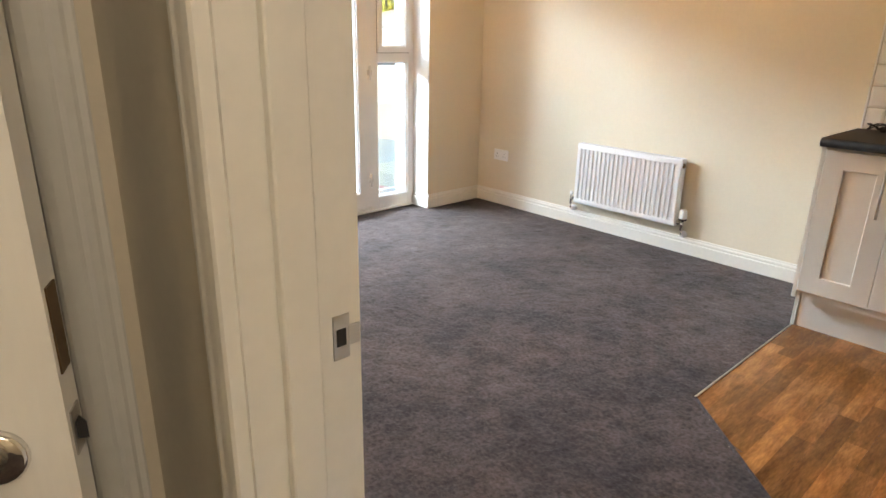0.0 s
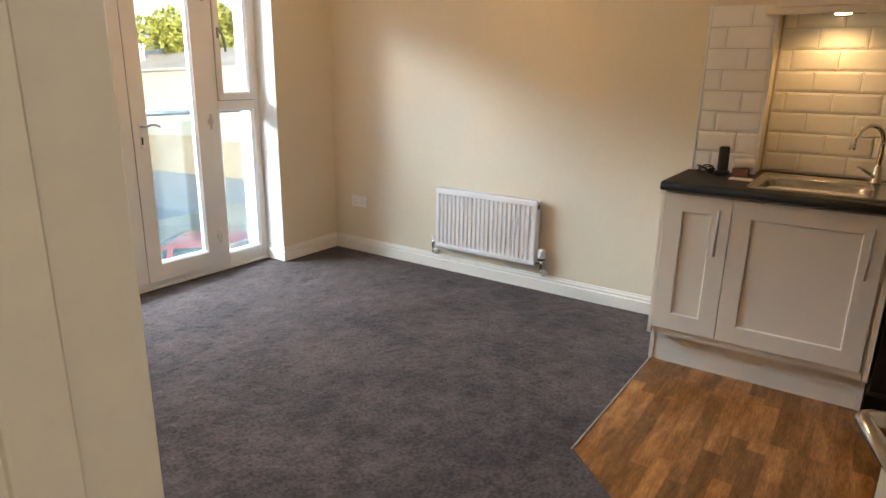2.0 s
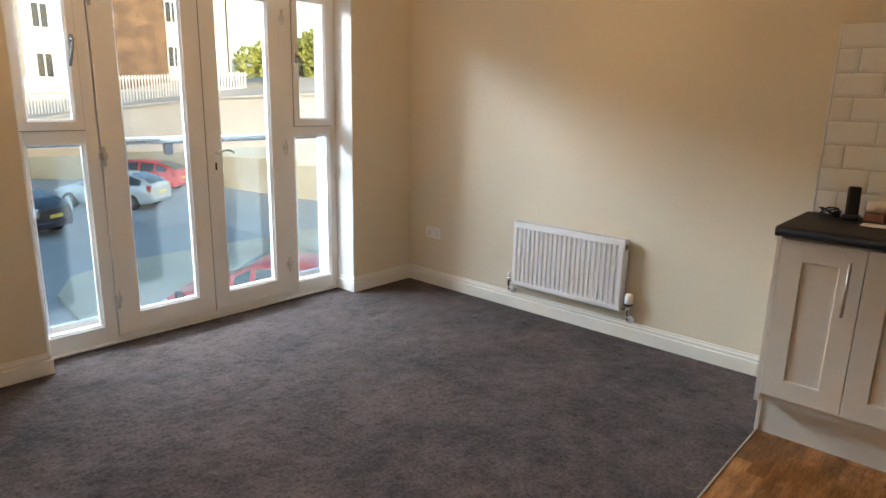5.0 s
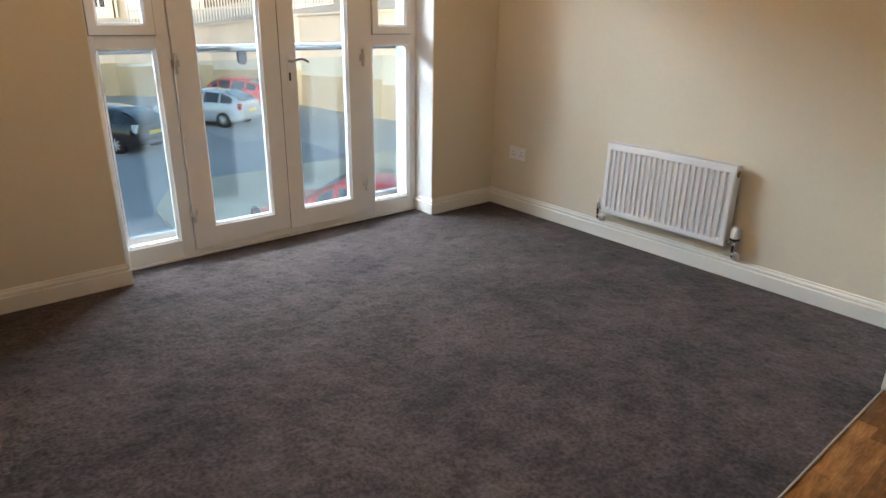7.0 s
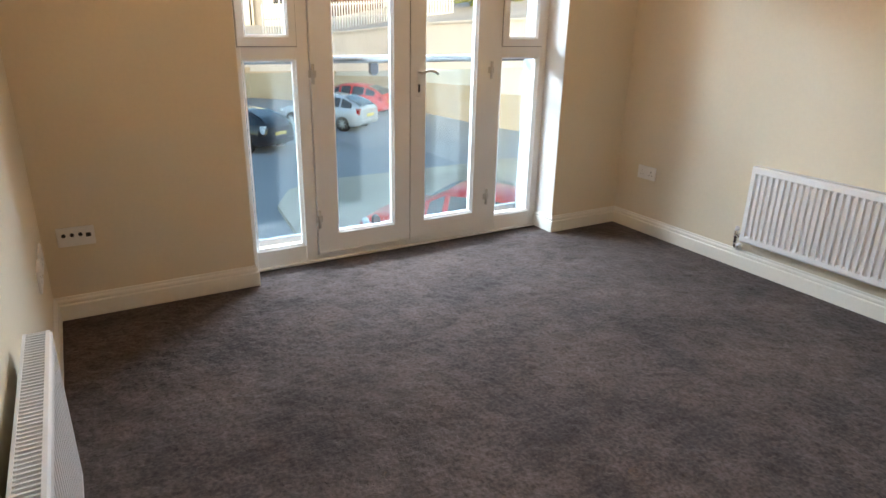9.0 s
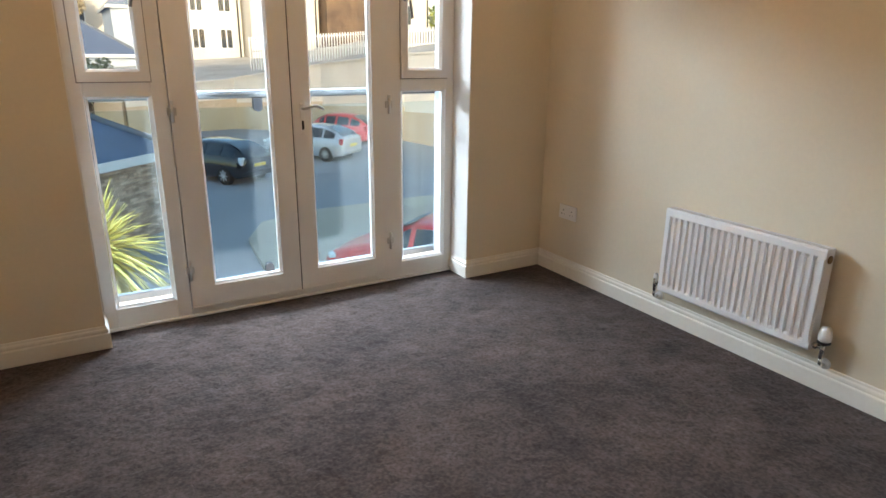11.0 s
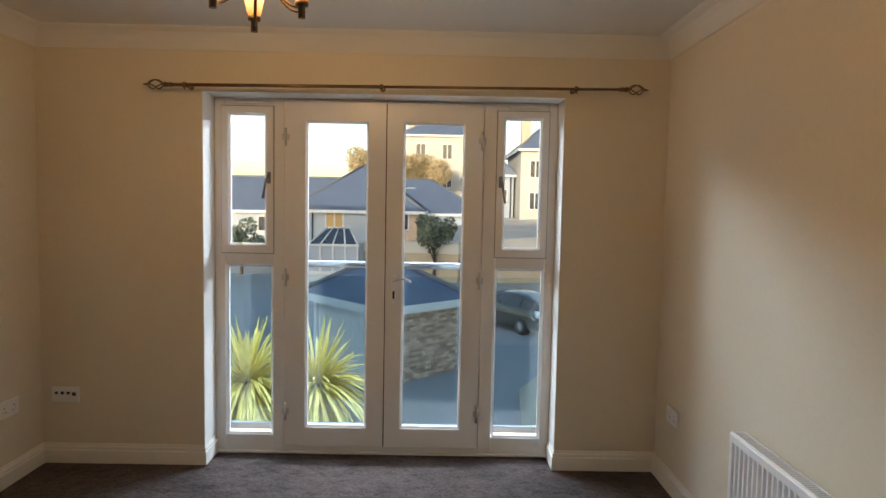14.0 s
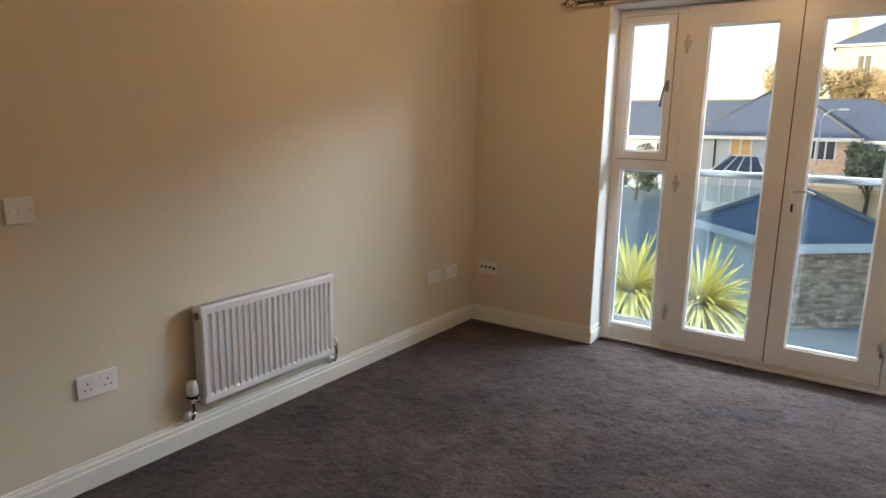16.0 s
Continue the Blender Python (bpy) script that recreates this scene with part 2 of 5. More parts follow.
def tube(bm, points, r, n=10, r_end=None, caps=True):
    """A round bar through the points."""
    pts = [Vector(p) for p in points]
    rings = []
    for i, p in enumerate(pts):
        d = (pts[min(i + 1, len(pts) - 1)] - pts[max(i - 1, 0)]).normalized()
        u = d.orthogonal().normalized() if abs(d.z) < 0.9 else Vector((1, 0, 0)).cross(d).normalized()
        if abs(d.z) < 0.9:
            u = Vector((0, 0, 1)).cross(d).normalized()
        v = d.cross(u)
        rr = r if r_end is None else r + (r_end - r) * i / (len(pts) - 1)
        rings.append([bm.verts.new(p + rr * (math.cos(2 * math.pi * k / n) * u + math.sin(2 * math.pi * k / n) * v)) for k in range(n)])
    for a_, b_ in zip(rings, rings[1:]):
        for k in range(n):
            f = bm.faces.new((a_[k], a_[(k + 1) % n], b_[(k + 1) % n], b_[k]))
            f.smooth = True
    if caps:
        bm.faces.new(rings[0][::-1])
        bm.faces.new(rings[-1])
    return bm


def lathe(bm, profile, m=Matrix(), n=20, smooth=True):
    """Turns (radius, height) pairs round the z axis of m."""
    rings = [[bm.verts.new(m @ Vector((r * math.cos(2 * math.pi * k / n), r * math.sin(2 * math.pi * k / n), z))) for k in range(n)] for r, z in profile]
    for a_, b_ in zip(rings, rings[1:]):
        for k in range(n):
            f = bm.faces.new((a_[k], a_[(k + 1) % n], b_[(k + 1) % n], b_[k]))
            f.smooth = smooth
    if profile[0][0] > 1e-4:
        bm.faces.new(rings[0][::-1])
    if profile[-1][0] > 1e-4:
        bm.faces.new(rings[-1])
    return bm


def sweep(bm, profile, p0, p1, out, mitre0=0.0, mitre1=0.0):
    """A moulding: the profile (out, up) carried straight from p0 to p1; mitre: how much further the ends go per metre out."""
    p0, p1, out = Vector(p0), Vector(p1), Vector(out).normalized()
    d = (p1 - p0).normalized()
    up = Vector((0, 0, 1)) if abs(d.z) < 0.5 else d.cross(out)
    a_ = [bm.verts.new(p0 + out * u + up * v - d * u * mitre0) for u, v in profile]
    b_ = [bm.verts.new(p1 + out * u + up * v + d * u * mitre1) for u, v in profile]
    k = len(profile)
    for i in range(k):
        bm.faces.new((a_[i], a_[(i + 1) % k], b_[(i + 1) % k], b_[i]))
    bm.faces.new(a_[::-1])
    bm.faces.new(b_)
    return bm


def prism(bm, outline, axis, lo, hi):
    """A flat outline of (a, b) pairs pushed along an axis: 'x' gives (y, z), 'y' gives (x, z), 'z' gives (x, y)."""
    def at(a_, b_, c):
        return {"x": (c, a_, b_), "y": (a_, c, b_), "z": (a_, b_, c)}[axis]
    v0 = [bm.verts.new(at(*p, lo)) for p in outline]
    v1 = [bm.verts.new(at(*p, hi)) for p in outline]
    k = len(outline)
    for i in range(k):
        bm.faces.new((v0[i], v0[(i + 1) % k], v1[(i + 1) % k], v1[i]))
    bm.faces.new(v0[::-1])
    bm.faces.new(v1)
    return bm


def part(name, bm, mat, parent=None, label="", kind="", smooth=False):
    """Links a bmesh as one mesh object, under its thing if one is given."""
    bmesh.ops.recalc_face_normals(bm, faces=bm.faces)
    me = bpy.data.meshes.new(name)
    bm.to_mesh(me)
    bm.free()
    me.materials.append(mat)
    if smooth:
        for p in me.polygons:
            p.use_smooth = True
    ob = new(name, me)
    if parent:
        ob.parent = parent
        ob.matrix_parent_inverse = parent.matrix_basis.inverted()
    return tagged(ob, label=label, kind=kind)


def thing(name, place, label, category, group="", kind=""):
    ob = new(name)
    ob.matrix_basis = Matrix.Translation(place)
    ob.empty_display_size = 0.1
    return tagged(ob, label, category, group, kind)


def B():
    return bmesh.new()


def setting(name, bm, mat, label, category):
    return tagged(part(name, bm, mat), label, category, kind="structure")


# ---------------------------------------------------------------- the room
XL, XR, YW, YS, ZC = 0.957, 4.341, 3.866, -1.60, 2.352
WX0, WX1, WZ = 1.842, 3.786, 2.043             # the French window's opening
DY0, DY1, DZ = 0.067, 0.799, 2.00              # the doorway in the west wall
GZ = -3.2                                      # the ground outside

bm = B()
box(bm, XL - 0.12, XR + 0.25, YS - 0.12, YW + 0.26, -0.30, -0.012)
box(bm, -0.75, XL - 0.12, YS - 0.12, 2.4, -0.30, -0.012)
setting("floor", bm, PAVE, "concrete slab under the carpet and vinyl", "floor")

# carpet, cut round the vinyl
VX, VY = 2.757, 1.146
DIAG = (1.85, 0.122)
STEP = 0.0072
cgx, cgy = np.arange(XL - 0.06, XR + STEP, STEP), np.arange(YS + 0.02, YW + 0.19 + STEP, STEP)
gx_, gy_ = np.meshgrid(cgx, cgy, indexing="ij")
rg = np.random.default_rng(2)


def blurred(field, reach, times):
    for _ in range(times):
        for ax_ in (0, 1):
            field = sum(np.roll(field, k_, ax_) for k_ in range(-reach, reach + 1)) / (2 * reach + 1)
    return field / field.std()


height = -0.0030 + 0.0004 * rg.normal(size=gx_.shape) + 0.0009 * blurred(rg.normal(size=gx_.shape), 1, 2) + 0.0011 * blurred(rg.normal(size=gx_.shape), 3, 2) + 0.0010 * blurred(rg.normal(size=gx_.shape), 12, 3)
gx_ = gx_ + 0.0024 * rg.normal(size=gx_.shape)
gy_ = gy_ + 0.0024 * rg.normal(size=gx_.shape)
mx_, my_ = (gx_[:-1, :-1] + gx_[1:, 1:]) / 2, (gy_[:-1, :-1] + gy_[1:, 1:]) / 2
edge = np.where(my_ > DIAG[1], DIAG[0] + (my_ - DIAG[1]) * (VX - DIAG[0]) / (VY - DIAG[1]), DIAG[0])
keep = ((my_ > VY) | (mx_ < edge)) & ((my_ < YW) | ((mx_ > WX0) & (mx_ < WX1)))
ci, cj = np.nonzero(keep)
ny_ = gx_.shape[1]
quads = np.stack((ci * ny_ + cj, (ci + 1) * ny_ + cj, (ci + 1) * ny_ + cj + 1, ci * ny_ + cj + 1), 1)
me = bpy.data.meshes.new("carpet")
me.from_pydata(np.stack((gx_, gy_, height), -1).reshape(-1, 3).tolist(), [], quads.tolist())
me.materials.append(CARPET)
carpet = tagged(new("carpet", me), "dark taupe cut pile carpet with trodden marks", "carpet", kind="structure")
bm = B()
prism(bm, [(-0.70, -1.58), (XL - 0.06, -1.58), (XL - 0.06, 2.3), (-0.70, 2.3)], "z", -0.012, 0.0)
setting("hall_carpet", bm, CARPET, "dark taupe cut pile carpet in the hall", "carpet")

bm = B()
box(bm, XL - 0.12, WX0, YW, YW + 0.30, 0, 2.7)
box(bm, WX1, XR + 0.25, YW, YW + 0.30, 0, 2.7)
box(bm, WX0, WX1, YW, YW + 0.30, WZ, 2.7)
setting("wall_north", bm, WALL, "magnolia painted wall round the French window", "wall")
bm = B()
box(bm, XR, XR + 0.25, YS - 0.12, YW, -0.012, 2.7)
setting("wall_east", bm, WALL, "magnolia painted wall behind radiator and kitchen", "wall")
bm = B()
box(bm, XL - 0.12, XL, DY1 + 0.03, YW, -0.012, 2.7)
box(bm, XL - 0.12, XL, YS, DY0 - 0.03, -0.012, 2.7)
box(bm, XL - 0.12, XL, DY0 - 0.03, DY1 + 0.03, DZ + 0.03, 2.7)
setting("wall_west", bm, WALL, "magnolia painted wall with the doorway", "wall")
bm = B()
box(bm, -0.87, XR, YS - 0.12, YS, -0.012, 2.7)
setting("wall_south", bm, WALL, "magnolia painted wall closing the kitchen", "wall")
bm = B()
box(bm, XL - 0.12, XR, YS, YW, ZC, 2.70)
box(bm, -0.75, XL - 0.12, YS, 2.4, ZC, 2.70)
setting("ceiling", bm, CEIL, "white painted ceiling", "ceiling")
bm = B()
box(bm, -0.87, -0.75, YS, 2.4, -0.012, 2.7)
box(bm, -0.75, XL - 0.12, 2.28, 2.4, -0.012, ZC)
setting("wall_hall", bm, WALL, "magnolia painted hall walls", "wall")
# the cross wall at the hall's end, with the second doorway
HX0, HX1, HY = 0.133, 0.743, 1.13
bm = B()
box(bm, -0.75, HX0 - 0.03, HY, HY + 0.1, -0.012, ZC)
box(bm, HX1 + 0.03, XL - 0.12, HY, HY + 0.1, -0.012, ZC)
box(bm, HX0 - 0.03, HX1 + 0.03, HY, HY + 0.1, DZ + 0.03, ZC)
setting("wall_hall_end", bm, WALL, "magnolia painted wall at the hall's end", "wall")

# plaster linings of the window reveal: white sides and head
bm = B()
box(bm, WX0 - 0.001, WX0 + 0.004, YW + 0.002, YW + 0.19, 0.0, WZ)
box(bm, WX1 - 0.004, WX1 + 0.001, YW + 0.002, YW + 0.19, 0.0, WZ)
box(bm, WX0 + 0.004, WX1 - 0.004, YW + 0.002, YW + 0.19, WZ - 0.004, WZ + 0.001)
setting("window_reveal", bm, REVEAL, "white painted window reveal", "reveal")

SKIRT = [(0, 0), (0.018, 0), (0.018, 0.069), (0.0155, 0.073), (0.0100, 0.0745), (0.0100, 0.079), (0.0130, 0.083), (0.0115, 0.091), (0.0065, 0.097), (0.0055, 0.105), (0.003, 0.108), (0, 0.108)]


def skirting(p0, p1, out, m0=0.0, m1=0.0):
    setting("baseboard", sweep(B(), SKIRT, p0, p1, out, m0, m1), GLOSS, "ivory gloss moulded skirting board along the carpet", "skirting board")


skirting((XL, DY1 + 0.10, 0), (XL, YW, 0), (1, 0, 0), 0, -1)
skirting((XL, YW, 0), (WX0, YW, 0), (0, -1, 0), -1, 1)
skirting((WX1, YW, 0), (XR, YW, 0), (0, -1, 0), 1, -1)
skirting((WX0, YW, 0), (WX0, YW + 0.185, 0), (1, 0, 0), 1, 0)
skirting((WX1, YW, 0), (WX1, YW + 0.185, 0), (-1, 0, 0), 1, 0)
skirting((XR, 1.145, 0), (XR, YW, 0), (-1, 0, 0), 0, -1)
skirting((XL, YS, 0), (XL, DY0 - 0.10, 0), (1, 0, 0), 0, 0)

COVE = [(0, 0), (0.0, -0.100), (0.006, -0.100), (0.010, -0.090), (0.022, -0.066), (0.040, -0.042), (0.062, -0.022), (0.088, -0.010), (0.096, -0.006), (0.100, 0.0)]


def coving(p0, p1, out, m0, m1):
    setting("trim_coving", sweep(B(), COVE, p0, p1, out, m0, m1), CEIL, "white plaster coving under the ceiling", "coving")


coving((XL, YW, ZC), (XR, YW, ZC), (0, -1, 0), -1, -1)
coving((XL, YS, ZC), (XL, YW, ZC), (1, 0, 0), -1, -1)
coving((XR, YS, ZC), (XR, YW, ZC), (-1, 0, 0), -1, -1)

# ---------------------------------------------------------------- doorway to the hall
ARCH = [(0, 0), (0, 0.068), (0.006, 0.068), (0.009, 0.064), (0.0095, 0.056), (0.014, 0.050), (0.0155, 0.040), (0.0135, 0.034), (0.0165, 0.028), (0.0175, 0.014), (0.0165, 0.004), (0.014, 0.0)]


def upright_moulding(bm, x, y, z0, z1, out, side):
    """An upright architrave: its back at (x, y), standing out along out, widening along side."""
    out, side = Vector(out), Vector(side)
    lo = [bm.verts.new(Vector((x, y, z0)) + out * u + side * v) for u, v in ARCH]
    hi = [bm.verts.new(Vector((x, y, z1)) + out * u + side * v) for u, v in ARCH]
    k = len(ARCH)
    for i in range(k):
        bm.faces.new((lo[i], lo[(i + 1) % k], hi[(i + 1) % k], hi[i]))
    bm.faces.new(lo[::-1])
    bm.faces.new(hi)


frame_w = thing("door_frame", (XL - 0.06, DY1, 0), "ivory gloss door lining with moulded architraves and steel strike plate", "door frame", kind="structure")
bm = B()
box(bm, XL - 0.122, XL + 0.002, DY1, DY1 + 0.028, 0, DZ)
box(bm, XL - 0.122, XL + 0.002, DY0 - 0.028, DY0, 0, DZ)
box(bm, XL - 0.122, XL + 0.002, DY0 - 0.028, DY1 + 0.028, DZ, DZ + 0.028)
part("lining", bm, GLOSS, frame_w)
bm = B()
box(bm, XL - 0.085, XL - 0.045, DY1 - 0.013, DY1, 0, DZ, 0.002)
box(bm, XL - 0.085, XL - 0.045, DY0, DY0 + 0.013, 0, DZ, 0.002)
part("door_stop", bm, GLOSS, frame_w)
for xx, s in ((XL - 0.122, -1), (XL + 0.002, 1)):
    for yy, t in ((DY1 + 0.006, 1), (DY0 - 0.006, -1)):
        bm = B()
        upright_moulding(bm, xx, yy, 0, DZ + 0.07, (s, 0, 0), (0, t, 0))
        part("architrave", bm, GLOSS, frame_w)
    bm = B()
    box(bm, min(xx, xx + s * 0.015), max(xx, xx + s * 0.015), DY0 - 0.006, DY1 + 0.006, DZ + 0.006, DZ + 0.07, 0.003)
    part("architrave_head", bm, GLOSS, frame_w)
bm = B()
box(bm, XL - 0.024, XL - 0.003, DY1 - 0.0016, DY1, 0.960, 1.012, 0.0006)
strike = part("strike_plate", bm, NICKEL, frame_w, "satin nickel strike plate")
bm = B()
box(bm, XL - 0.005, XL + 0.010, DY1 - 0.0022, DY1 - 0.0006, 0.974, 0.998, 0.0006)
part("strike_lip", bm, NICKEL, strike)
bm = B()
box(bm, XL - 0.020, XL - 0.008, DY1 - 0.0022, DY1 - 0.0012, 0.976, 0.996)
part("keep_hole", bm, SHADOWGAP, strike)


def panelled_door(name, label, width=0.762, lock=0.945, height=1.975):
    """A six-panel leaf, closed along +x from its hinge. Its front face looks to -y."""
    door = new(name)
    tagged(door, label, "door", kind="structure")
    T, R = 0.035, 0.010
    xs = (0.0, 0.105, 0.345, 0.417, width - 0.105, width)
    zs = (0.012, 0.21, 0.80, 0.945, 1.50, 1.60, height - 0.115, height)
    bm = B()
    box(bm, 0, width, -T / 2 + R, T / 2 - R, zs[0], height)
    for s in (-1, 1):
        y0, y1 = (-T / 2, -T / 2 + R) if s < 0 else (T / 2 - R, T / 2)
        for i in (0, 2, 4):
            box(bm, xs[i], xs[i + 1], y0, y1, zs[0], height)
        for j in (0, 2, 4, 6):
            for i in (1, 3):
                box(bm, xs[i], xs[i + 1], y0, y1, zs[j], zs[j + 1])
    leaf = part("leaf", bm, DOORP, door)
    for s in (-1, 1):
        for i in (1, 3):
            for j in (1, 3, 5):
                bm = B()
                x0, x1, z0, z1 = xs[i], xs[i + 1], zs[j], zs[j + 1]
                loops = []
                for inset, dep in ((0.0, 0.0), (0.010, 0.0075), (0.020, 0.0085), (0.044, 0.002)):
                    y = s * (T / 2 - dep)
                    loops.append([bm.verts.new(p) for p in ((x0 + inset, y, z0 + inset), (x1 - inset, y, z0 + inset), (x1 - inset, y, z1 - inset), (x0 + inset, y, z1 - inset))])
                for a_, b_ in zip(loops, loops[1:]):
                    for k in range(4):
                        bm.faces.new((a_[k], a_[(k + 1) % 4], b_[(k + 1) % 4], b_[k]))
                bm.faces.new(loops[-1])
                part("panel", bm, DOORP, leaf)
    for s in (-1, 1):
        c = Vector((width - 0.058, s * T / 2, lock))
        bm = B()
        lathe(bm, [(0.026, 0), (0.026, 0.006), (0.023, 0.009), (0.012, 0.010)], Matrix.Translation(c) @ pose(0, 0, 0, -90 * s, 0, 0))
        rose = part("rose", bm, CHROME, door, "polished steel round rose")
        bm = B()
        tube(bm, [c + Vector((0, s * 0.009, 0)), c + Vector((0, s * 0.046, 0)), c + Vector((-0.004, s * 0.054, 0)), c + Vector((-0.012, s * 0.056, 0)), c + Vector((-0.105, s * 0.056, 0))], 0.0098, 12)
        part("lever", bm, STEEL, rose, "brushed steel lever")
    return door


# living room door: hinged on the south jamb, standing open into the room
living_door = panelled_door("door_1", "white six-panel door with steel lever handle, standing open into the room", 0.726, 0.982)
living_door.matrix_basis = pose(XL + 0.005, DY0 + 0.020, 0, 0, 0, LEAF_TURN)

frame_h = thing("hall_door_frame", (HX1, HY, 0), "ivory gloss hall door lining with moulded architrave", "door frame", kind="structure")
bm = B()
box(bm, HX1, HX1 + 0.028, HY - 0.002, HY + 0.102, 0, DZ)
box(bm, HX0 - 0.028, HX0, HY - 0.002, HY + 0.102, 0, DZ)
box(bm, HX0 - 0.028, HX1 + 0.028, HY - 0.002, HY + 0.102, DZ, DZ + 0.028)
part("lining", bm, GLOSS, frame_h)
for xx, s in ((HX1 + 0.006, 1), (HX0 - 0.006, -1)):
    bm = B()
    upright_moulding(bm, xx, HY - 0.002, 0, DZ + 0.07, (0, -1, 0), (s, 0, 0))
    part("architrave", bm, GLOSS, frame_h)
hall_door = panelled_door("door_2", "white six-panel hall door standing ajar, lock plates on its edge", 0.610)
hall_door.matrix_basis = pose(HX0 + 0.028, HY + 0.015, 0, 0, 0, -HALL_AJAR)
w = 0.610
bm = B()
box(bm, w, w + 0.0016, -0.011, 0.011, 1.013, 1.092)
p = part("lock_plate", bm, BRONZE, None, "dark bronze lock face plate")
p.parent = hall_door
bm = B()
box(bm, w, w + 0.0016, -0.011, 0.011, 0.931, 0.975)
p = part("latch_plate", bm, NICKEL, None, "satin nickel latch face plate")
p.parent = hall_door
bm = B()
prism(bm, [(w + 0.0016, -0.006), (w + 0.011, -0.006), (w + 0.0016, 0.006)], "z", 0.945, 0.962)
q = part("latch_bolt", bm, SHADOWGAP, None)
q.parent = p

# ---------------------------------------------------------------- the French window
FY = 4.045                                      # the frame's inner face


def ring(bm, x0, x1, z0, z1, gx0, gx1, gz0, gz1, y0, y1, bevel=0.0):
    """A flat frame round an opening, with a chamfer towards the glass."""
    box(bm, x0, gx0, y0, y1, z0, z1)
    box(bm, gx1, x1, y0, y1, z0, z1)
    box(bm, gx0, gx1, y0, y1, z0, gz0)
    box(bm, gx0, gx1, y0, y1, gz1, z1)


def bead(bm, gx0, gx1, gz0, gz1, y, depth=0.012, wide=0.012):
    """A sloping glazing bead round a pane."""
    lo = [bm.verts.new(p) for p in ((gx0, y, gz0), (gx1, y, gz0), (gx1, y, gz1), (gx0, y, gz1))]
    hi = [bm.verts.new(p) for p in ((gx0 + wide, y + depth, gz0 + wide), (gx1 - wide, y + depth, gz0 + wide), (gx1 - wide, y + depth, gz1 - wide), (gx0 + wide, y + depth, gz1 - wide))]
    bk = [bm.verts.new(v.co + Vector((0, 0.02, 0))) for v in hi]
    for a_, b_ in ((lo, hi), (hi, bk)):
        for k in range(4):
            bm.faces.new((a_[k], a_[(k + 1) % 4], b_[(k + 1) % 4], b_[k]))


def pane(parent, x0, x1, z0, z1, y):
    ob = part("pane", box(B(), x0 - 0.004, x1 + 0.004, y, y + 0.004, z0 - 0.004, z1 + 0.004), GLASS, parent)
    ob.visible_shadow = False
    return ob


win = thing("window_1", (2.816, FY, 0), "white plastic French window with two doors and side lights", "window", kind="structure")
bm = B()
Z1, Z2 = 1.102, 1.170                           # transom of the side lights
ML0, ML1, MR0, MR1 = 2.174, 2.242, 3.366, 3.444
for x0, x1 in ((WX0 + 0.004, 1.905), (ML0, ML1), (MR0, MR1), (3.728, WX1 - 0.004)):
    box(bm, x0, x1, FY, FY + 0.07, 0.0, WZ - 0.004, 0.004)
for x0, x1 in ((1.905, ML0), (MR1, 3.728)):
    box(bm, x0, x1, FY + 0.001, FY + 0.069, 0.0, 0.104)
    box(bm, x0, x1, FY + 0.001, FY + 0.069, Z1, Z2)
    box(bm, x0, x1, FY + 0.001, FY + 0.069, 1.990, WZ - 0.004)
box(bm, ML1, MR0, FY + 0.001, FY + 0.069, 0.0, 0.040)
box(bm, ML1, MR0, FY + 0.001, FY + 0.069, 2.026, WZ - 0.004)
for x in (ML1, MR0):
    box(bm, x - 0.012, x + 0.012, FY + 0.0505, FY + 0.066, 0.03, 2.03)
part("window_frame", bm, UPVC, win)
bm = B()
box(bm, WX0 + 0.004, WX1 - 0.004, FY - 0.022, FY, 0.0, 0.014, 0.004)
part("threshold_trim", bm, UPVC, win, "white cover strip at the carpet's edge")
for x0, x1, z0 in ((1.905, ML0, 0.104), (MR1, 3.728, 0.104)):
    bm = B()
    bead(bm, x0 + 0.002, x1 - 0.002, z0, Z1, FY + 0.004)
    part("glazing_bead", bm, UPVC, win)
    pane(win, x0 + 0.010, x1 - 0.010, z0 + 0.010, Z1 - 0.010, FY + 0.032)
for x0, x1, s in ((1.888, 2.178, 1), (3.442, 3.732, -1)):
    sash = part("casement", (lambda b: (ring(b, x0, x1, Z2 - 0.004, 1.990, x0 + 0.036, x1 - 0.036, 1.208, 1.954, FY - 0.014, FY + 0.03), b)[1])(B()), UPVC, win)
    part("glazing_bead", (lambda b: (bead(b, x0 + 0.036, x1 - 0.036, 1.208, 1.954, FY - 0.012), b)[1])(B()), UPVC, sash)
    pane(sash, x0 + 0.044, x1 - 0.044, 1.216, 1.946, FY + 0.018)
    part("gasket", (lambda b: (ring(b, x0 - 0.005, x1 + 0.005, Z2 - 0.009, 1.995, x0 + 0.002, x1 - 0.002, Z2, 1.986, FY - 0.003, FY + 0.002), b)[1])(B()), GASKET, sash)
    hx = x1 - 0.022 if s > 0 else x0 + 0.022
    bm = B()
    box(bm, hx - 0.010, hx + 0.010, FY - 0.024, FY - 0.014, 1.560, 1.625, 0.003)
    tube(bm, [(hx, FY - 0.02, 1.605), (hx, FY - 0.045, 1.602), (hx - s * 0.006, FY - 0.055, 1.585), (hx - s * 0.016, FY - 0.056, 1.53), (hx - s * 0.026, FY - 0.052, 1.475)], 0.0075, 8)
    part("casement_handle", bm, BRACKET, sash, "dark grey metal espagnolette handle")
    bm = B()
    box(bm, (x0 + x1) / 2 - 0.085, (x0 + x1) / 2 + 0.085, FY - 0.012, FY + 0.001, 2.006, 2.024, 0.004)
    part("trickle_vent", bm, UPVC, win)
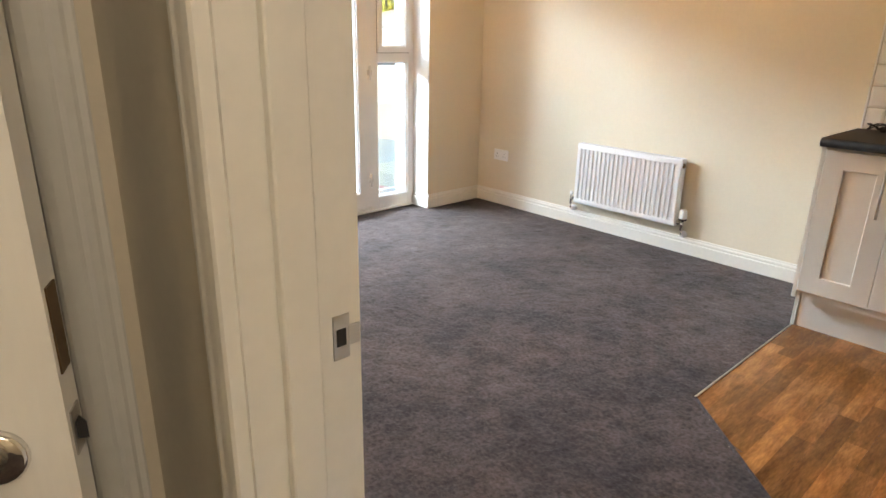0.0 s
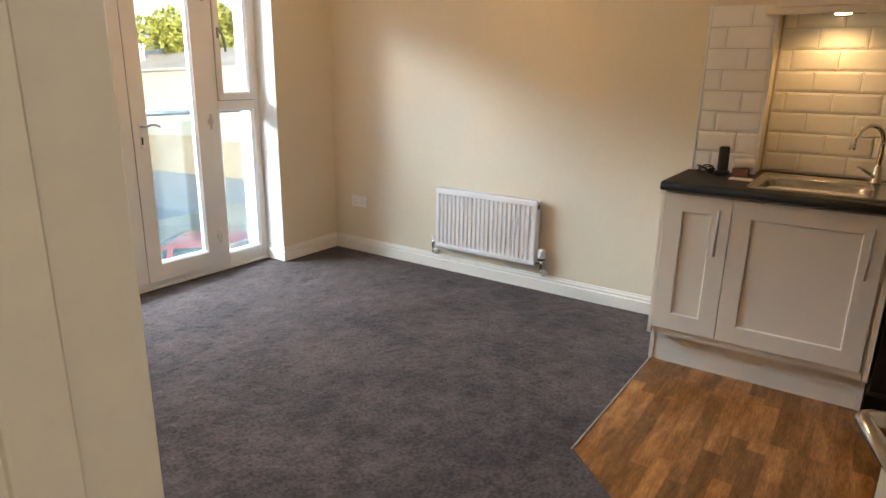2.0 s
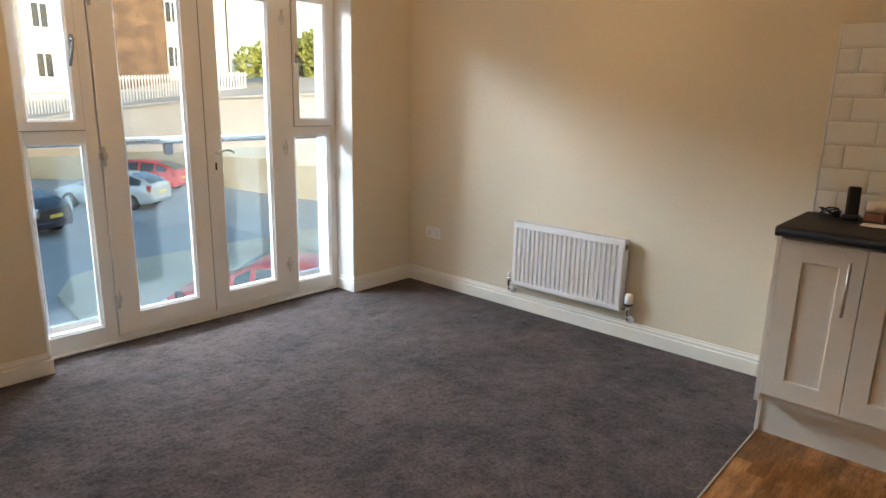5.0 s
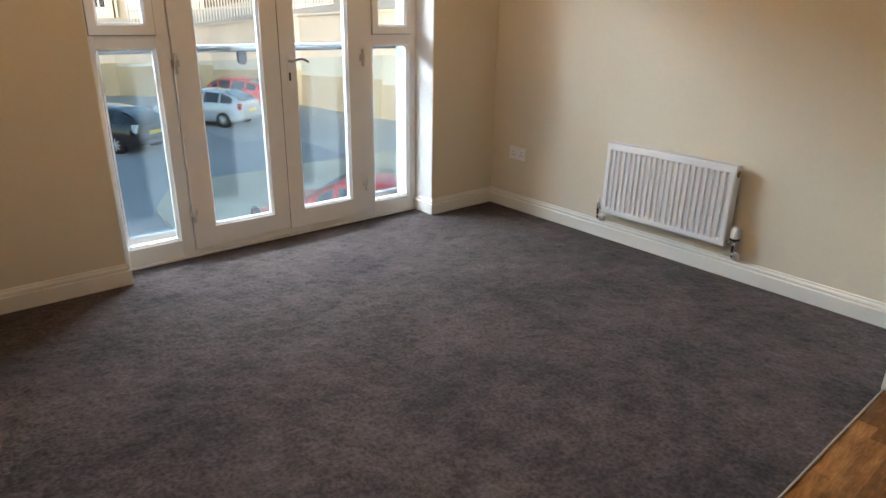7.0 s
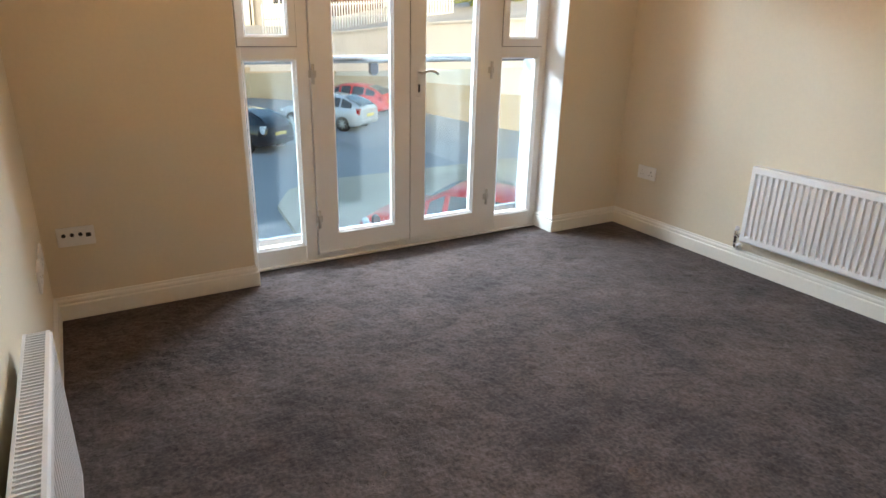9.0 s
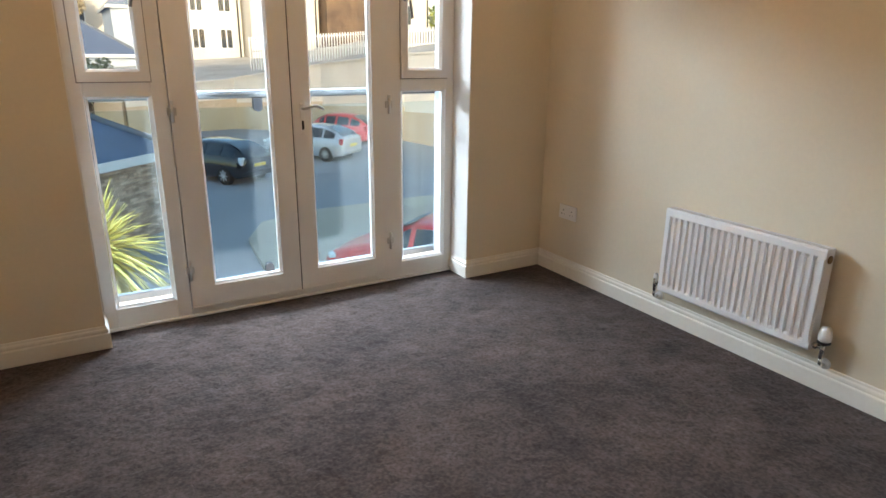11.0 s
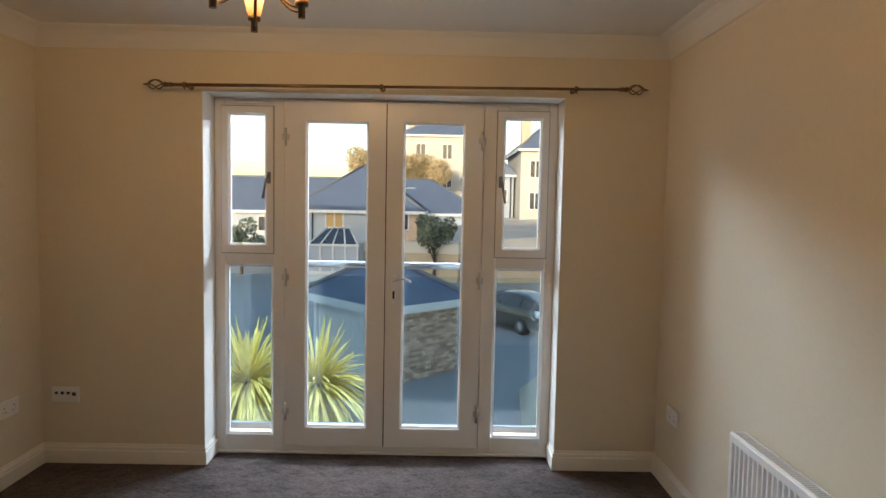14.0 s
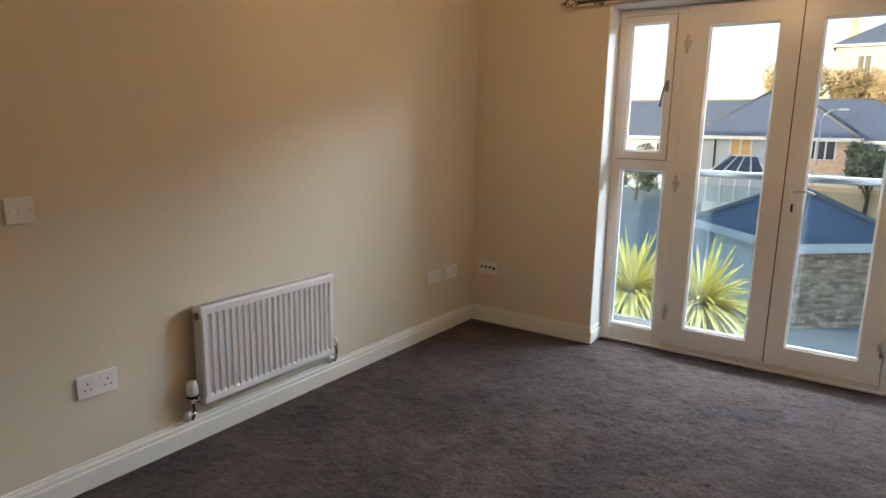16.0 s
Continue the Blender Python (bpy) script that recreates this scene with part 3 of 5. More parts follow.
GX = ((2.361, 2.716), (2.912, 3.260))
for k, (x0, x1) in enumerate(((ML1 + 0.003, 2.814), (2.820, MR0 - 0.003))):
    g0, g1 = GX[k]
    leaf = part("door_leaf", (lambda b: (ring(b, x0, x1, 0.044, 2.024, g0, g1, 0.156, 1.918, FY - 0.016, FY + 0.05), b)[1])(B()), UPVC, win)
    part("glazing_bead", (lambda b: (bead(b, g0, g1, 0.156, 1.918, FY - 0.012), b)[1])(B()), UPVC, leaf)
    pane(leaf, g0 + 0.010, g1 - 0.010, 0.166, 1.908, FY + 0.016)
    part("drip_edge", box(B(), x0 + 0.002, x1 - 0.002, FY - 0.021, FY - 0.016, 0.044, 0.056, 0.002), UPVC, leaf)
    hx = x0 + 0.006 if k == 0 else x1 - 0.006
    for z in (0.252, 1.030, 1.822):
        bm = B()
        tube(bm, [(hx, FY - 0.025, z - 0.050), (hx, FY - 0.025, z + 0.050)], 0.0085, 10)
        box(bm, hx - 0.020, hx + 0.020, FY - 0.022, FY - 0.012, z - 0.018, z + 0.018, 0.002)
        part("hinge", bm, NICKEL, leaf, "satin metal hinge")
part("meeting_gap", box(B(), 2.8125, 2.8215, FY - 0.010, FY + 0.02, 0.046, 2.022), SHADOWGAP, win)
bm = B()
box(bm, 2.855, 2.881, FY - 0.024, FY - 0.016, 0.892, 1.052, 0.004)
hp = part("handle_plate", bm, UPVC, win, "white door handle plate")
bm = B()
tube(bm, [(2.869, FY - 0.02, 1.024), (2.869, FY - 0.055, 1.024), (2.877, FY - 0.062, 1.026), (2.902, FY - 0.064, 1.036), (2.932, FY - 0.064, 1.037), (2.958, FY - 0.062, 1.026), (2.968, FY - 0.061, 1.018)], 0.0075, 10)
part("lever", bm, NICKEL, hp, "curved satin nickel lever")
bm = B()
box(bm, 2.8615, 2.8735, FY - 0.0275, FY - 0.0235, 0.918, 0.963, 0.002)
part("keyhole", bm, DARK, hp)

# outside: the balcony's glass front with its rail
bal = thing("balcony_guard", (2.816, 4.30, 0.06), "glass Juliet balcony guard with a grey metal handrail", "balcony rail", kind="structure")
bm = B()
tube(bm, [(1.62, 4.30, 1.083), (4.02, 4.30, 1.083)], 0.021, 14)
part("handrail", bm, BRACKET, bal)
ob = part("glass_panel", box(B(), 1.66, 3.97, 4.296, 4.306, 0.085, 1.018), BALGLASS, bal)
ob.visible_shadow = False
for x in (1.72, 2.715, 3.84):
    for z, s in ((1.062, -1), (0.070, 1)):
        bm = B()
        outline = [(x - 0.024, z), (x - 0.024, z + s * 0.046)] + [(x - 0.024 * math.cos(radians(a_)), z + s * (0.046 + 0.024 * math.sin(radians(a_)))) for a_ in range(20, 180, 20)] + [(x + 0.024, z + s * 0.046), (x + 0.024, z)]
        prism(bm, outline, "y", 4.286, 4.316)
        part("clamp", bm, CLAMP, bal, "dark rounded glass clamp")
bm = B()
box(bm, 1.60, 4.05, 4.285, 4.320, 0.050, 0.088, 0.004)
part("bottom_rail", bm, BRACKET, bal)
bm = B()
box(bm, WX0 - 0.05, WX1 + 0.05, FY + 0.07, 4.36, -0.06, 0.030, 0.006)
setting("window_sill", bm, BRICK, "brick outside sill below the French window", "sill")

# ---------------------------------------------------------------- radiators


def radiator(y0, y1, xw, s, label, trv_at):
    """A double panel radiator on a wall at xw, standing out along s, from y0 to y1."""
    z0, z1 = 0.180, 0.603
    xb, xf = xw + s * 0.024, xw + s * 0.078
    rad = thing("radiator", (xw + s * 0.05, (y0 + y1) / 2, 0.15), label, "radiator")
    # ribbed front panel
    bm = B()
    n = int((y1 - y0) / 0.0333)
    pitch = (y1 - y0 - 0.04) / n
    cols = [(y0, 0.0), (y0 + 0.004, 0.004), (y0 + 0.018, 0.004)]
    for i in range(n):
        c = y0 + 0.02 + pitch * i
        cols += [(c + pitch * 0.16, 0.0042), (c + pitch * 0.30, -0.0065), (c + pitch * 0.70, -0.0065), (c + pitch * 0.84, 0.0042)]
    cols += [(y1 - 0.018, 0.004), (y1 - 0.004, 0.004), (y1, 0.0)]
    rows = ((z0, 0), (z0 + 0.008, 0), (z0 + 0.030, 0), (z0 + 0.042, 1), (z1 - 0.045, 1), (z1 - 0.033, 0), (z1 - 0.008, 0), (z1, 0))
    grid = []
    for z, full in rows:
        edge = -0.005 if z in (z0, z1) else 0.0
        grid.append([bm.verts.new((xf + s * ((d if full or d > 0 else 0.004) + edge), y, z)) for y, d in cols])
    for a_, b_ in zip(grid, grid[1:]):
        for k in range(len(cols) - 1):
            f = bm.faces.new((a_[k], a_[k + 1], b_[k + 1], b_[k]))
    part("front_panel", bm, RADP, rad)
    bm = B()
    box(bm, *sorted((xb, xb + s * 0.010)), y0 + 0.004, y1 - 0.004, z0, z1 - 0.004)
    part("back_panel", bm, RADP, rad)
    # fins between the panels
    bm = B()
    k = int((y1 - y0) / 0.026)
    for i in range(k):
        c = y0 + 0.02 + (y1 - y0 - 0.04) * (i + 0.5) / k
        box(bm, *sorted((xb + s * 0.010, xf - s * 0.004)), c - 0.0008, c + 0.0008, z0 + 0.02, z1 - 0.10)
    tagged(part("convector", bm, RADP, rad), kind="stuff")
    # top grille
    bm = B()
    k = int((y1 - y0) / 0.0135)
    for i in range(k + 1):
        c = y0 + 0.012 + (y1 - y0 - 0.024) * i / k
        box(bm, *sorted((xb + s * 0.004, xf - s * 0.004)), c - 0.0022, c + 0.0022, z1 - 0.006, z1)
    box(bm, *sorted((xb, xb + s * 0.006)), y0, y1, z1 - 0.010, z1 + 0.001)
    box(bm, *sorted((xf - s * 0.008, xf)), y0, y1, z1 - 0.010, z1 + 0.001)
    part("top_grille", bm, RADP, rad)
    for y, t in ((y0, 1), (y1, -1)):
        bm = B()
        box(bm, *sorted((xb, xf)), *sorted((y - t * 0.003, y + t * 0.003)), z0, z1, 0.002)
        end = part("side_panel", bm, RADP, rad)
        bm = B()
        lathe(bm, [(0.0170, 0), (0.0170, 0.003), (0.011, 0.004), (0.009, 0.0015)], Matrix.Translation((xb + s * 0.030, y - t * 0.003, z1 - 0.042)) @ pose(0, 0, 0, 90 * t, 0, 0), 16)
        part("plug", bm, BRONZE, end, "dark metal end plug")
    for y, t, trv in ((y0, 1, trv_at == 0), (y1, -1, trv_at == 1)):
        xm = xb + s * 0.026
        yv = y - t * 0.042
        bm = B()
        tube(bm, [(xm, y, z0 + 0.022), (xm, yv, z0 + 0.022)], 0.009, 10)
        tube(bm, [(xm, yv, z0 + 0.045), (xm, yv, z0 - 0.022)], 0.0105, 12)
        lathe(bm, [(0.014, -0.008), (0.014, 0.008)], Matrix.Translation((xm, y - t * 0.016, z0 + 0.022)) @ pose(0, 0, 0, 90, 0, 0), 6, False)
        tube(bm, [(xm, yv, z0 - 0.020), (xm, yv, z0 - 0.045), (xm - s * 0.008, yv, z0 - 0.056), (xw, yv, z0 - 0.058)], 0.0078, 10)
        valve = part("valve", bm, CHROME, rad, "chrome pipe valve")
        if trv:
            bm = B()
            lathe(bm, [(0.020, 0.0), (0.0245, 0.004), (0.025, 0.026), (0.0235, 0.040), (0.020, 0.052), (0.017, 0.059), (0.0, 0.061)], Matrix.Translation((xm, yv, z0 + 0.052)), 18)
            part("thermostat_head", bm, PLASTIC, valve, "white thermostatic valve head")
            bm = B()
            lathe(bm, [(0.0235, 0), (0.0255, 0.002), (0.0255, 0.008), (0.0235, 0.010)], Matrix.Translation((xm, yv, z0 + 0.042)), 18)
            part("dial_ring", bm, DARK, valve)
        else:
            bm = B()
            lathe(bm, [(0.0115, 0), (0.0125, 0.004), (0.0105, 0.024), (0.0, 0.025)], Matrix.Translation((xm, yv, z0 + 0.045)), 12)
            part("cap", bm, PLASTIC, valve, "white valve cap")
        bm = B()
        lathe(bm, [(0.020, 0), (0.023, 0.004), (0.021, 0.014), (0.013, 0.020), (0.009, 0.021)], Matrix.Translation((xw, yv, z0 - 0.058)) @ pose(0, 0, 0, 0, 90 * s, 0), 14)
        part("pipe_collar", bm, PLASTIC, rad)
    return rad


radiator(2.069, 2.834, XR, -1, "white ribbed panel radiator on the wall beside the kitchen", 0)
radiator(1.655, 2.408, XL, 1, "white ribbed panel radiator on the wall beside the door", 0)

# ---------------------------------------------------------------- sockets and switches


def wall_plate(place, facing, w, h, label, category, kind="socket"):
    """A moulded plate on a wall: place is its centre on the wall, facing the way it looks."""
    fx = Vector(facing)
    m = Matrix.Translation(place) @ fx.to_track_quat("Z", "Y").to_matrix().to_4x4()
    root = thing({"socket": "wall_socket", "switch": "wall_switch", "aerial": "aerial_socket"}[kind], place, label, category)

    def add(nm, bm_, mat, parent, lab=""):
        bmesh.ops.transform(bm_, matrix=m, verts=bm_.verts)
        return part(nm, bm_, mat, parent, lab)

    plate = add("plate", box(B(), -w / 2, w / 2, -h / 2, h / 2, 0, 0.010, 0.003, 2), PLASTIC, root)
    if kind == "socket":
        for c in (-w / 4, w / 4):
            add("rocker", box(B(), c * 0.42 - 0.006, c * 0.42 + 0.006, h * 0.16, h * 0.36, 0.010, 0.0135, 0.001), PLASTIC, plate)
            bm_ = B()
            box(bm_, c - 0.002, c + 0.002, h * 0.06, h * 0.16, 0.0096, 0.0105)
            box(bm_, c - 0.014, c - 0.007, -h * 0.17, -h * 0.12, 0.0096, 0.0105)
            box(bm_, c + 0.007, c + 0.014, -h * 0.17, -h * 0.12, 0.0096, 0.0105)
            add("pin_holes", bm_, DARK, plate)
    elif kind == "switch":
        add("rocker", box(B(), -0.008, 0.008, -0.014, 0.014, 0.010, 0.0145, 0.002), PLASTIC, plate)
        for c in (-w * 0.36, w * 0.36):
            add("screw", lathe(B(), [(0.0035, 0.009), (0.0035, 0.0108)], Matrix.Translation((c, 0, 0)), 8), NICKEL, plate)
    else:
        for c in (-w * 0.32, -w * 0.10, w * 0.12):
            bm_ = B()
            lathe(bm_, [(0.0085, 0.009), (0.0085, 0.014), (0.004, 0.014)], Matrix.Translation((c, h * 0.10, 0)), 12)
            add("aerial_port", bm_, DARK, plate)
        add("data_port", box(B(), w * 0.26, w * 0.40, -0.006, 0.012, 0.0095, 0.0112), DARK, plate)
    return root


wall_plate((XL, 1.262, 0.392), (1, 0, 0), 0.146, 0.086, "white double socket low on the magnolia wall", "socket")
wall_plate((XL, 3.390, 0.390), (1, 0, 0), 0.146, 0.086, "white double socket near the room's corner", "socket")
wall_plate((XL, 3.588, 0.390), (1, 0, 0), 0.146, 0.086, "white double socket close to the room's corner", "socket")
wall_plate((XL, 1.072, 1.050), (1, 0, 0), 0.086, 0.086, "white fused switch beside the doorway", "switch", "switch")
wall_plate((XR, 3.611, 0.397), (-1, 0, 0), 0.146, 0.086, "white double socket above the skirting", "socket")
wall_plate((1.088, YW, 0.382), (0, -1, 0), 0.146, 0.086, "white aerial plate with dark ports", "aerial socket", "aerial")

# ---------------------------------------------------------------- curtain pole
PY = 3.770


def pole_z(x_):
    """The pole hangs a little out of level."""
    return 2.0505 + (x_ - 1.6) * 0.0095


pole = thing("curtain_pole", (2.9, YW, 2.06), "antique bronze curtain pole with twisted cage finials, no curtains", "curtain pole")
part("rod", tube(B(), [(1.727, PY, pole_z(1.727)), (2.815, PY, pole_z(2.815))], 0.0092, 12), BRONZE, pole)
part("inner_rod", tube(B(), [(2.805, PY, pole_z(2.805)), (4.046, PY, pole_z(4.046))], 0.0074, 12), BRONZE, pole)
for x, s in ((1.727, -1), (4.046, 1)):
    bm, z = B(), pole_z(x)
    lathe(bm, [(0.0105, 0), (0.0125, 0.006), (0.0105, 0.012), (0.0105, 0.030), (0.014, 0.034), (0.014, 0.040), (0.007, 0.046)], Matrix.Translation((x, PY, z)) @ pose(0, 0, 0, 0, 90 * s, 0), 14)
    tube(bm, [(x + s * 0.125, PY, z), (x + s * 0.150, PY, z)], 0.0075, 10, 0.003)
    for k in range(4):
        pts = []
        for i in range(13):
            u = i / 12
            rr = 0.026 * math.sin(math.pi * u) + 0.003
            ph = math.pi / 2 * k + 1.9 * u
            pts.append((x + s * (0.044 + 0.084 * u), PY + rr * math.cos(ph), z + rr * math.sin(ph)))
        tube(bm, pts, 0.0034, 6)
    part("finial", bm, BRONZE, pole)
for x in (1.789, 2.808, 3.820):
    bm, z = B(), pole_z(x)
    tube(bm, [(x, YW, z + 0.004), (x, PY, z - 0.006)], 0.006, 10)
    lathe(bm, [(0.014, 0), (0.014, 0.004), (0.008, 0.007)], Matrix.Translation((x, YW, z + 0.004)) @ pose(0, 0, 0, 90, 0, 0), 16)
    lathe(bm, [(0.0125, -0.009), (0.0140, -0.005), (0.0140, 0.005), (0.0125, 0.009)], Matrix.Translation((x, PY, z)) @ pose(0, 0, 0, 0, 90, 0), 14)
    tube(bm, [(x, PY, z - 0.012), (x, PY, z - 0.024)], 0.004, 8)
    part("bracket", bm, BRONZE, pole)

# ---------------------------------------------------------------- ceiling light
cx, cy = LAMP_C
ch = thing("ceiling_light", (cx, cy, ZC), "bronze three-arm ceiling light with lit amber glass shades", "ceiling light")
bm = B()
lathe(bm, [(0.062, 0), (0.064, -0.006), (0.050, -0.020), (0.018, -0.030), (0.012, -0.040)][::-1], Matrix.Translation((cx, cy, ZC)), 24)
lathe(bm, [(0.005, -0.262), (0.016, -0.250), (0.020, -0.215), (0.012, -0.19), (0.0085, -0.15), (0.0085, -0.04)], Matrix.Translation((cx, cy, ZC)), 16)
part("stem", bm, BRONZE, ch)
base_ang = math.atan2(0.94, -0.33)
for k in range(3):
    an = base_ang + k * 2 * math.pi / 3
    d = Vector((math.cos(an), math.sin(an), 0))
    side = Vector((-d.y, d.x, 0))
    end = Vector((cx, cy, 0)) + d * 0.140
    bm = B()
    for o in (-0.0075, 0.0075):
        pts = []
        for i in range(13):
            u = i / 12
            r = 0.014 + 0.126 * (u ** 1.15)
            z = 2.176 - 0.172 * math.sin(u * math.pi / 2) ** 1.0 + (0.010 * u * u)
            pts.append(Vector((cx, cy, z + (o if u > 0.5 else o * u * 2))) + d * (r - (0.0 if o < 0 else 0.004)) + side * o * 0.2)
        tube(bm, pts, 0.0036, 8)
    part("arm", bm, BRONZE, ch)
    bm = B()
    lathe(bm, [(0.0105, -0.038), (0.0105, -0.006), (0.019, -0.004), (0.020, 0.004), (0.017, 0.010)], Matrix.Translation((end.x, end.y, 2.026)), 16)
    cup = part("lamp_cup", bm, BRONZE, ch)
    bm = B()
    prof = [(0.016, 0.0), (0.022, 0.012), (0.028, 0.040), (0.037, 0.075), (0.049, 0.108), (0.060, 0.128), (0.058, 0.128), (0.047, 0.108), (0.035, 0.075), (0.026, 0.040), (0.016, 0.006)]
    lathe(bm, prof, Matrix.Translation((end.x, end.y, 2.036)), 24)
    part("shade", bm, SHADE, cup, "lit frosted amber tulip shade")
    lamp("bulb_light", "POINT", Matrix.Translation((end.x, end.y, 2.20)), BULB_W, (1.0, 0.60, 0.27), radius=0.035)

# ---------------------------------------------------------------- kitchen
KX = 3.66                                       # front of the cabinet doors
COLX, COLY0, COLY1 = 4.131, 0.856, 1.143
bm = B()
box(bm, COLX + 0.008, XR, COLY0, COLY1, 0.0, ZC)
setting("wall_boxing", bm, WALL, "boxed-in pipe column in the kitchen corner", "wall")
bm = B()
box(bm, COLX - 0.004, COLX + 0.004, COLY0 - 0.012, COLY0 + 0.002, 0.912, 1.70, 0.002)
box(bm, COLX - 0.002, COLX + 0.008, COLY1 - 0.004, COLY1 + 0.004, 0.912, 1.70)
setting("trim_tile_edge", bm, PLASTIC, "white plastic tile edge trim", "tile trim")
bm = B()
box(bm, COLX + 0.004, COLX + 0.0085, COLY0, COLY1 - 0.004, 0.908, 1.695)
box(bm, XR - 0.005, XR + 0.001, -1.2, COLY0, 0.908, 1.70)
splash = setting("tiled_splashback", bm, GROUT, "white bevelled metro tile splashback with pale grout", "tiles")


def shaker_door(bm_, x, y0, y1, z0, z1, fw):
    """A door slab facing -x with a sunk middle panel, in one piece."""
    loops_ = []
    for x_, ins in ((x + 0.018, 0.0), (x + 0.0015, 0.0), (x, 0.0015), (x, fw - 0.004), (x + 0.002, fw - 0.001), (x + 0.009, fw)):
        loops_.append([bm_.verts.new((x_, *p_)) for p_ in ((y0 + ins, z0 + ins), (y1 - ins, z0 + ins), (y1 - ins, z1 - ins), (y0 + ins, z1 - ins))])
    for a_, b_ in zip(loops_, loops_[1:]):
        for k_ in range(4):
            bm_.faces.new((a_[k_], a_[(k_ + 1) % 4], b_[(k_ + 1) % 4], b_[k_]))
    bm_.faces.new(loops_[0][::-1])
    bm_.faces.new(loops_[-1])
    return bm_


def shaker_unit(y0, y1, doors, name, label):
    """A base cabinet; doors: (y0, y1, handle y)."""
    cab = thing(name, ((KX + XR) / 2, (y0 + y1) / 2, 0), label, "cabinet")
    part("carcass", box(B(), KX + 0.020, XR - 0.002, y0, y1, 0.17, 0.871), CAB, cab)
    for a_, b_, hy in doors:
        bm_ = shaker_door(B(), KX, a_, b_, 0.205, 0.860, 0.082)
        d_ = part("door", bm_, CAB, cab)
        bm_ = B()
        tube(bm_, [(KX - 0.030, hy, 0.603), (KX - 0.030, hy, 0.811)], 0.0055, 10)
        for z in (0.638, 0.776):
            tube(bm_, [(KX, hy, z), (KX - 0.030, hy, z)], 0.0045, 8)
        part("bar_handle", bm_, NICKEL, d_, "satin nickel bar handle")
    return cab


base = shaker_unit(0.272, 1.137, ((0.852, 1.135, 0.896), (0.284, 0.849, 0.332)), "base_cabinet", "cream shaker base cabinet with two doors below the sink")
for y0, y1 in ((1.138, 1.155), (0.252, 0.271)):
    bm = B()
    prism(bm, [(KX + 0.004, 0.168), (3.742, 0.168), (3.742, 0.0), (XR - 0.002, 0.0), (XR - 0.002, 0.871), (KX + 0.004, 0.871)], "y", y0, y1)
    part("end_panel", bm, CAB, base)
bm = B()
box(bm, 3.748, 3.764, 0.272, 1.137, 0.0, 0.169)
part("plinth", bm, CAB, base, "cream plinth board")

# dark under-counter appliance next to it
appl = thing("under_counter_appliance", (3.98, -0.10, 0), "black glass-fronted appliance under the worktop", "appliance")
part("body", box(B(), 3.70, XR - 0.01, -0.350, 0.245, 0.10, 0.865, 0.004), DARK, appl)
part("door", box(B(), 3.672, 3.699, -0.345, 0.240, 0.13, 0.855, 0.006, 2), APPL, appl)
part("kick_panel", box(B(), 3.77, 3.79, -0.345, 0.245, 0.0, 0.12), DARK, appl)
bm = B()
tube(bm, [(3.64, -0.29, 0.78), (3.64, 0.19, 0.78)], 0.008, 10)
for y in (-0.27, 0.17):
    tube(bm, [(3.64, y, 0.78), (3.673, y, 0.78)], 0.006, 8)
part("handle", bm, NICKEL, appl, "steel bar handle")
end_cab = shaker_unit(-1.20, -0.36, ((-1.19, -0.785, -0.82), (-0.78, -0.37, -0.74)), "base_cabinet", "cream shaker base cabinet at the run's end")
part("plinth", box(B(), 3.748, 3.764, -1.20, -0.36, 0.0, 0.169), CAB, end_cab)

# worktop, cut for the sink
SX0, SX1, SY0, SY1 = 3.705, 4.225, -0.100, 0.822
BX0, BX1, BY0, BY1 = 3.760, 4.115, 0.360, 0.785
bm = B()
for x0, x1, y0, y1 in ((3.638, BX0 - 0.01, -1.20, 1.158), (BX1 + 0.01, COLX - 0.004, BY0 - 0.01, 1.158), (BX0 - 0.01, BX1 + 0.01, BY1 + 0.01, 1.158), (BX0 - 0.01, BX1 + 0.01, -1.20, BY0 - 0.01)):
    box(bm, x0, x1, y0, y1, 0.872, 0.910)
box(bm, COLX - 0.004, XR - 0.006, -1.20, COLY0 - 0.002, 0.872, 0.910)
box(bm, BX1 + 0.01, COLX - 0.004, -1.20, BY0 - 0.01, 0.872, 0.910)
tube(bm, [(3.641, -1.20, 0.891), (3.641, 1.158, 0.891)], 0.0185, 14)
tagged(part("worktop", bm, TOP), "dark brown-black laminate worktop with rounded front edge", "worktop")

sink = thing("kitchen_sink", (3.97, 0.33, 0.91), "stainless steel inset sink with drainer in the worktop", "sink")
bm = B()


def rounded(x0, x1, y0, y1, r, z_, n=6):
    pts = []
    for cx_, cy_, a0 in ((x1 - r, y1 - r, 0), (x0 + r, y1 - r, 90), (x0 + r, y0 + r, 180), (x1 - r, y0 + r, 270)):
        for i in range(n + 1):
            an_ = radians(a0 + 90 * i / n)
            pts.append((cx_ + r * math.cos(an_), cy_ + r * math.sin(an_), z_))
    return pts


loops = []
for args in ((SX0, SX1, SY0, SY1, 0.03, 0.9105), (SX0 + 0.004, SX1 - 0.004, SY0 + 0.004, SY1 - 0.004, 0.03, 0.917), (SX0 + 0.016, SX1 - 0.016, SY0 + 0.016, SY1 - 0.016, 0.03, 0.9165),
             (SX0 + 0.024, SX1 - 0.024, SY0 + 0.024, SY1 - 0.024, 0.03, 0.9125)):
    loops.append([bm.verts.new(p_) for p_ in rounded(*args)])
for a_, b_ in zip(loops, loops[1:]):
    for k in range(len(a_)):
        bm.faces.new((a_[k], a_[(k + 1) % len(a_)], b_[(k + 1) % len(a_)], b_[k]))
bowl = []
